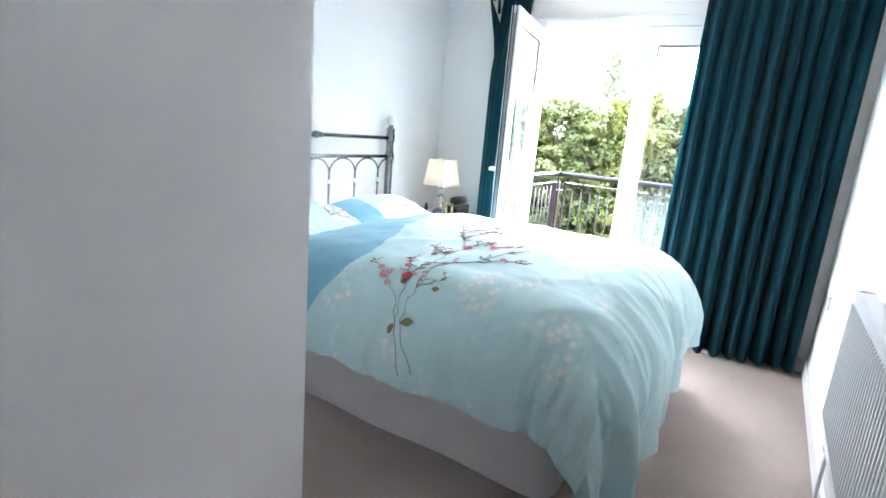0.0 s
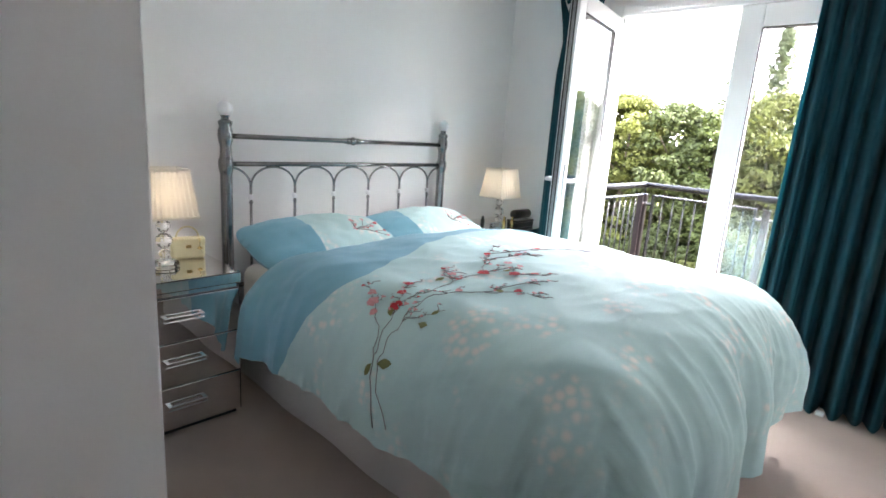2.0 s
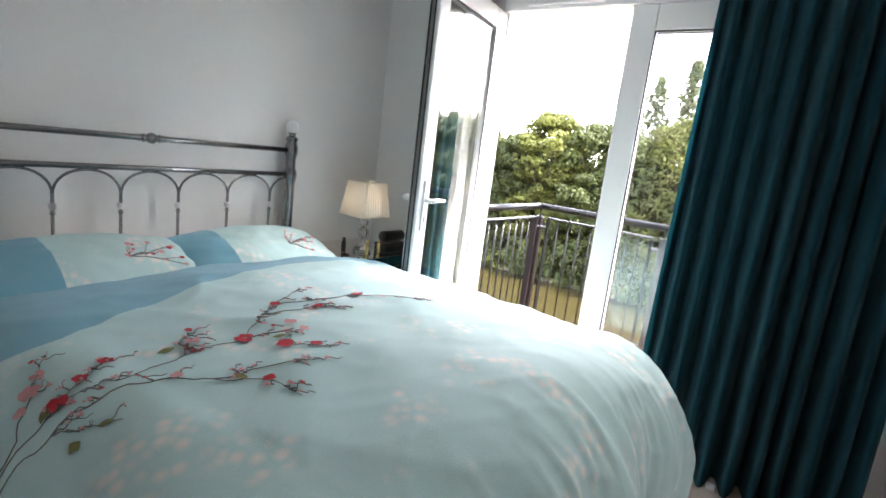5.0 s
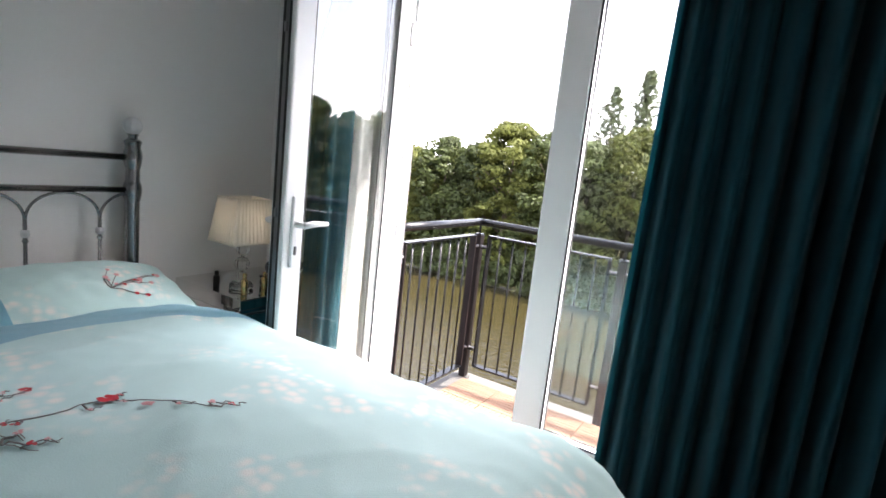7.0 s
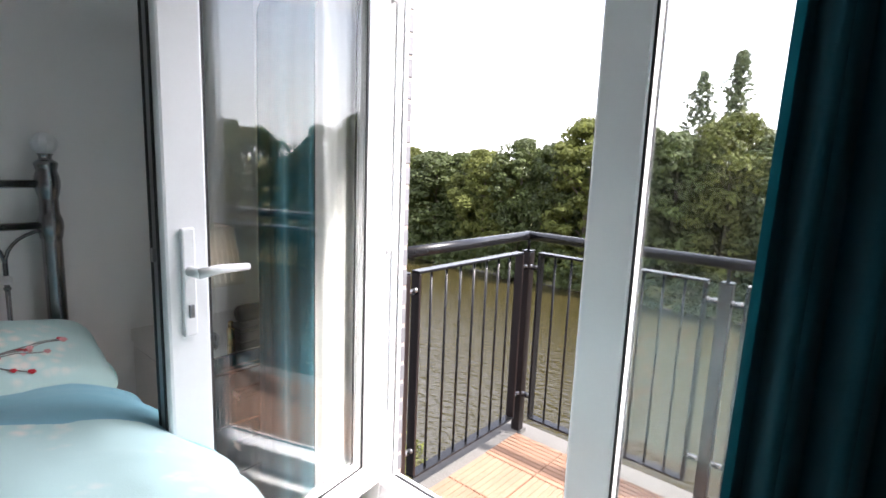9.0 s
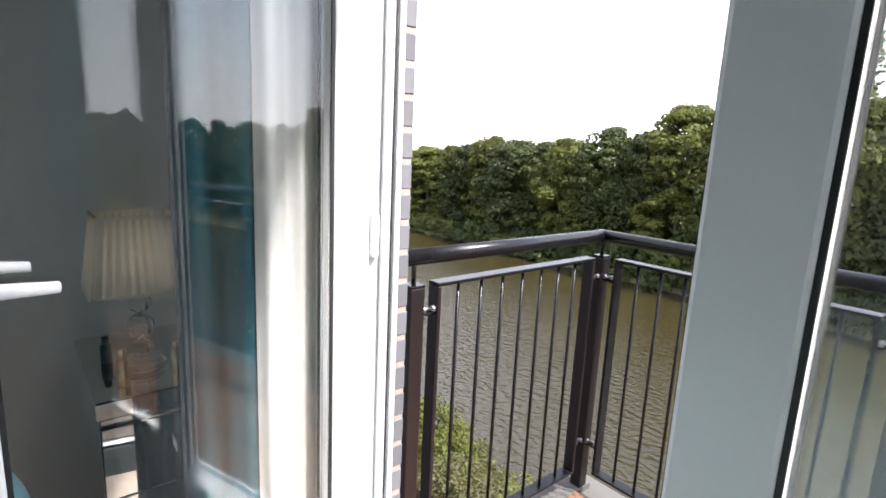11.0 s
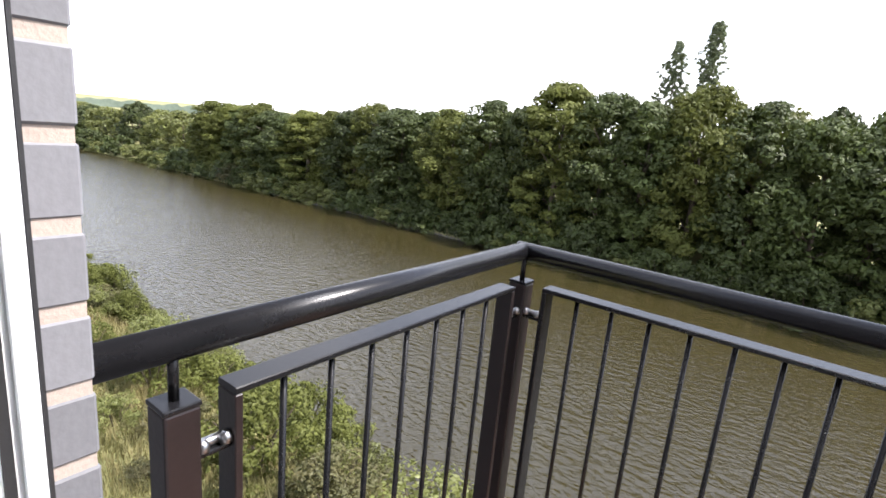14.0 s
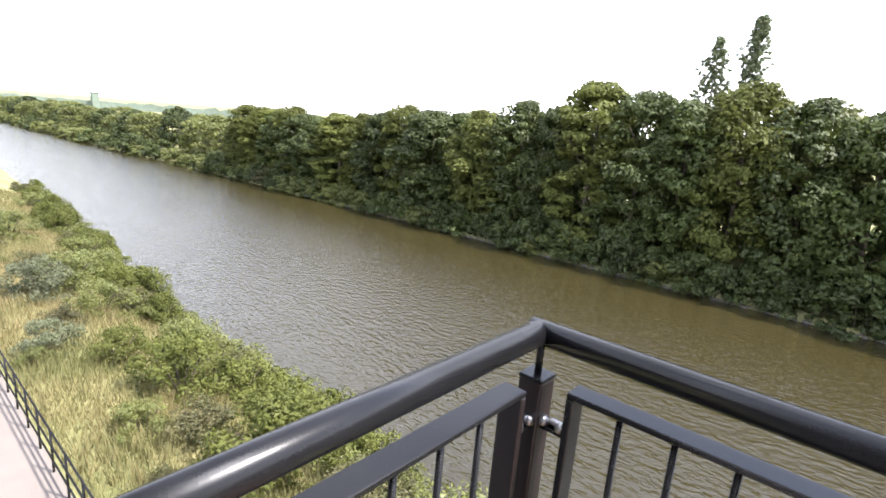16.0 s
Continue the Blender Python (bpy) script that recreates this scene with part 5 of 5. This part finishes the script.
while x > -75:
    plant(rng.choice(far_kinds), x, far_edge(x) + 8.5 + rng.uniform(-1, 1), -7.2, rng.uniform(0.7, 0.85), rng.uniform(0.9, 1.02) - (0.30 if x < -40 else (0.18 if x < -20 else 0)))
    x -= rng.uniform(2.9, 4.2)
k = 0
while x > -420:
    plant(far_kinds[k % 3], x, far_edge(x) + 6 + rng.uniform(-1.5, 1.5), -8.4, rng.uniform(0.85, 1.1), rng.uniform(0.66, 0.82) * (0.72 if x < -120 else 0.9))
    if k % 2:
        plant(far_kinds[(k + 1) % 3], x, far_edge(x) + 20 + rng.uniform(-4, 4), -7.4, rng.uniform(1.0, 1.3), rng.uniform(0.60, 0.72) * (0.72 if x < -120 else 0.9))
    k += 1
    x -= rng.uniform(6, 9) if x > -200 else rng.uniform(9, 13)
for (px, ph) in ((-18.2, 21.5), (-14.2, 23.5)):
    t = tree("poplar", "tall slender poplar standing behind the tree belt", "poplars", random.Random(int(ph * 2)), ph, 3.3 if px < -17 else 2.3, 900, 30, 0.135, "leaf_dark", 0.8 if px < -17 else 0.32)
    t.matrix_world = pose(px, 70, -7.0)
# bushes along both banks
def bush(name, label, group, rng, h, w, lobes, leaves, size, mat):
    e = empty(name)
    tagged(e, label, "bush", group)
    for k in range(4):
        a = k * 1.7 + rng.random()
        part("stem", tube([(0, 0, -0.2), (math.cos(a) * w * 0.3, math.sin(a) * w * 0.3, h * 0.45), (math.cos(a) * w * 0.55, math.sin(a) * w * 0.55, h * 0.75)], 0.03, 5, taper=[1, 0.7, 0.4]), "bark", e)
    centres = []
    for k in range(lobes):
        a, q = rng.uniform(0, 6.283), rng.random()
        rr = w * math.sqrt(rng.random()) * math.sqrt(max(0.05, 1 - (q * 0.92) ** 2))
        centres.append((Vector((rr * math.cos(a), rr * math.sin(a), h * q * 0.9 + 0.05)), 0.26 * w * rng.uniform(0.6, 1.2)))
    v, f = sprays(rng, centres, leaves, size)
    leafy("foliage", v, f, mat, e)
    return e
GB, GN = "bushes at the far water's edge", "bushes on the near river bank"
fb = [bush("bush", "pale green bush hanging over the far water's edge", GB, rng, 2.6, 1.9, 46, 42, 0.16, m) for m in ("leaf", "leaf_light", "leaf_olive", "leaf")]
x = 29.0
while x > -230:
    # upstream bushes mostly take the same paler, sunlit-toned leaves
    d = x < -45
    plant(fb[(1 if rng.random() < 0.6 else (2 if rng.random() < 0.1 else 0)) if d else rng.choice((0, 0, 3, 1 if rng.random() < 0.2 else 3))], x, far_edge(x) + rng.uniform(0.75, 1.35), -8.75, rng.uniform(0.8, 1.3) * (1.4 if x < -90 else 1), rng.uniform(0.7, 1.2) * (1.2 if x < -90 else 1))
    x -= rng.uniform(1.3, 2.2) * (1 if x > -90 else 2.6)
for k, src in enumerate(fb):
    if src.name not in used:
        plant(src, -52.5 - 7 * k, far_edge(-52.5 - 7 * k) + 0.6, -8.8, 1.0, 0.9)
nb = [bush("bush", lab, GN, rng, 1.5, 1.15, 42, 95, 0.048, m) for m, lab in (("leaf_olive", "dense olive green bush on the near river bank"), ("leaf_light", "yellow green bush on the near river bank"), ("leaf_silver", "silvery leaved bush on the near river bank"), ("leaf_mid", "dark green bush on the near river bank"))]
for _ in range(150):
    x = 6 - 70 * rng.random() ** 1.15
    t = rng.random()
    y = near_edge(x) - 0.3 - 2.1 * t ** 1.6
    plant(nb[rng.choice((0, 0, 1, 3, 3, 0, 1))], x, y, ground_z(x, y) - 0.15, rng.uniform(0.7, 1.3), rng.uniform(0.6, 1.25))
for x, y, s, q in ((-13.6, 6.3, 1.25, 3), (-10.6, 5.6, 1.2, 0), (-8.2, 6.2, 1.4, 3), (-24.5, 5.2, 1.2, 2), (-25.5, 6.4, 1.3, 1), (-14.8, 7.0, 1.0, 0), (-6.0, 6.6, 1.5, 0), (-3.6, 7.0, 1.5, 1), (-18.5, 4.2, 0.7, 2), (-34, 4.6, 1.2, 0), (-40, 5.0, 1.5, 3), (-1.5, 7.6, 1.4, 0), (-12.0, 4.6, 0.7, 1), (-16.5, 5.6, 0.8, 3), (-20.5, 5.0, 0.9, 0), (-21.8, 6.6, 1.1, 1), (-28.5, 5.6, 1.1, 0), (-30.5, 4.2, 0.7, 1), (-9.4, 4.2, 0.6, 0), (-17.6, 3.6, 0.5, 1), (-36.5, 6.2, 1.3, 1)):
    plant(nb[q], x, y, ground_z(x, y) - 0.1, s, s * 0.95)
# long grass on the near bank
verts, faces = [], []
for _ in range(110000):
    x = 4 - 62 * rng.random() ** 1.2
    y = 2.85 + (near_edge(x) - 3.2) * rng.random()
    z = ground_z(x, y) + 0.05
    cl = noise.noise((x * 0.5, y * 0.6, 2))
    hgt = (0.14 + 0.26 * rng.random()) * (1 + 0.5 * cl)
    a = rng.uniform(0, 6.283)
    w = 0.013
    lx, ly = rng.uniform(0.2, 0.8) * hgt * math.cos(a + 1 + cl), 0.28 * hgt * math.sin(a + 1 + cl)
    i = len(verts)
    verts += [(x - w * math.cos(a), y - w * math.sin(a), z), (x + w * math.cos(a), y + w * math.sin(a), z), (x + lx, y + ly, z + hgt)]
    faces.append((i, i + 1, i + 2))
o = leafy("long_grass", verts, faces, "grass")
tagged(o, "long dry yellow green grass on the river bank", "grass", kind="stuff")
# stones along the far waterline
verts, faces = [], []
for k in range(420):
    x = 22 - 0.19 * k
    y = far_edge(x) - 0.05 + rng.uniform(-0.12, 0.12)
    s = rng.uniform(0.06, 0.14)
    i = len(verts)
    z = ZWAT + 0.05
    verts += [(x - s, y - s * 0.7, z - 0.1), (x + s, y - s * 0.7, z - 0.1), (x + s * 0.8, y + s, z + s * 0.5), (x - s * 0.8, y + s, z + s * 0.6), (x + rng.uniform(-0.03, 0.03), y, z + s)]
    faces += [(i, i + 1, i + 4), (i + 1, i + 2, i + 4), (i + 2, i + 3, i + 4), (i + 3, i, i + 4)]
o = leafy("quay_stones", verts, faces, "stone")
tagged(o, "rough stones along the far waterline", "stones", kind="stuff")
# the tree belt goes on downstream
k = 0
x = 150.0
while x > 32:
    plant(far_kinds[k % 3], x, far_edge(x) + 5 + rng.uniform(-1.0, 1.5), -8.4, rng.uniform(0.8, 1.05), rng.uniform(0.9, 1.1))
    k += 1
    x -= rng.uniform(4.5, 6.5)
# wooded skyline far upstream, distance haze put into its colour
bm = bmesh.new()
n = 160
prev = None
for k in range(n + 1):
    a = math.radians(62 + 60 * k / n)
    x, y = -430 * math.sin(a), 430 * math.cos(a)
    h = -2.2 + 3.0 * abs(noise.noise((k * 0.22, 0, 0))) + 1.2 * noise.noise((k * 0.9, 4, 0))
    cur_v = (bm.verts.new((x, y, -9)), bm.verts.new((x, y, h)))
    if prev:
        bm.faces.new((prev[0], cur_v[0], cur_v[1], prev[1]))
    prev = cur_v
structure(part("backdrop", bm, "far"), "far hazy woodland on the skyline", "backdrop")
# the tower shares the skyline's painted haze colour
tower = tagged(empty("church_tower", (-412, 117, -9)), "distant hazy grey church tower above the trees", "tower")
for n, b in (("shaft", box(-2.0, 2.0, -2.0, 2.0, 0, 11.6, 0.1, segs=1)), ("parapet", box(-2.3, 2.3, -2.3, 2.3, 11.61, 12.4, 0.1, segs=1)), ("turret", box(-2.3, -1.4, -2.3, -1.4, 12.41, 14.0, 0.1, segs=1))):
    part(n, b, "far", tower)
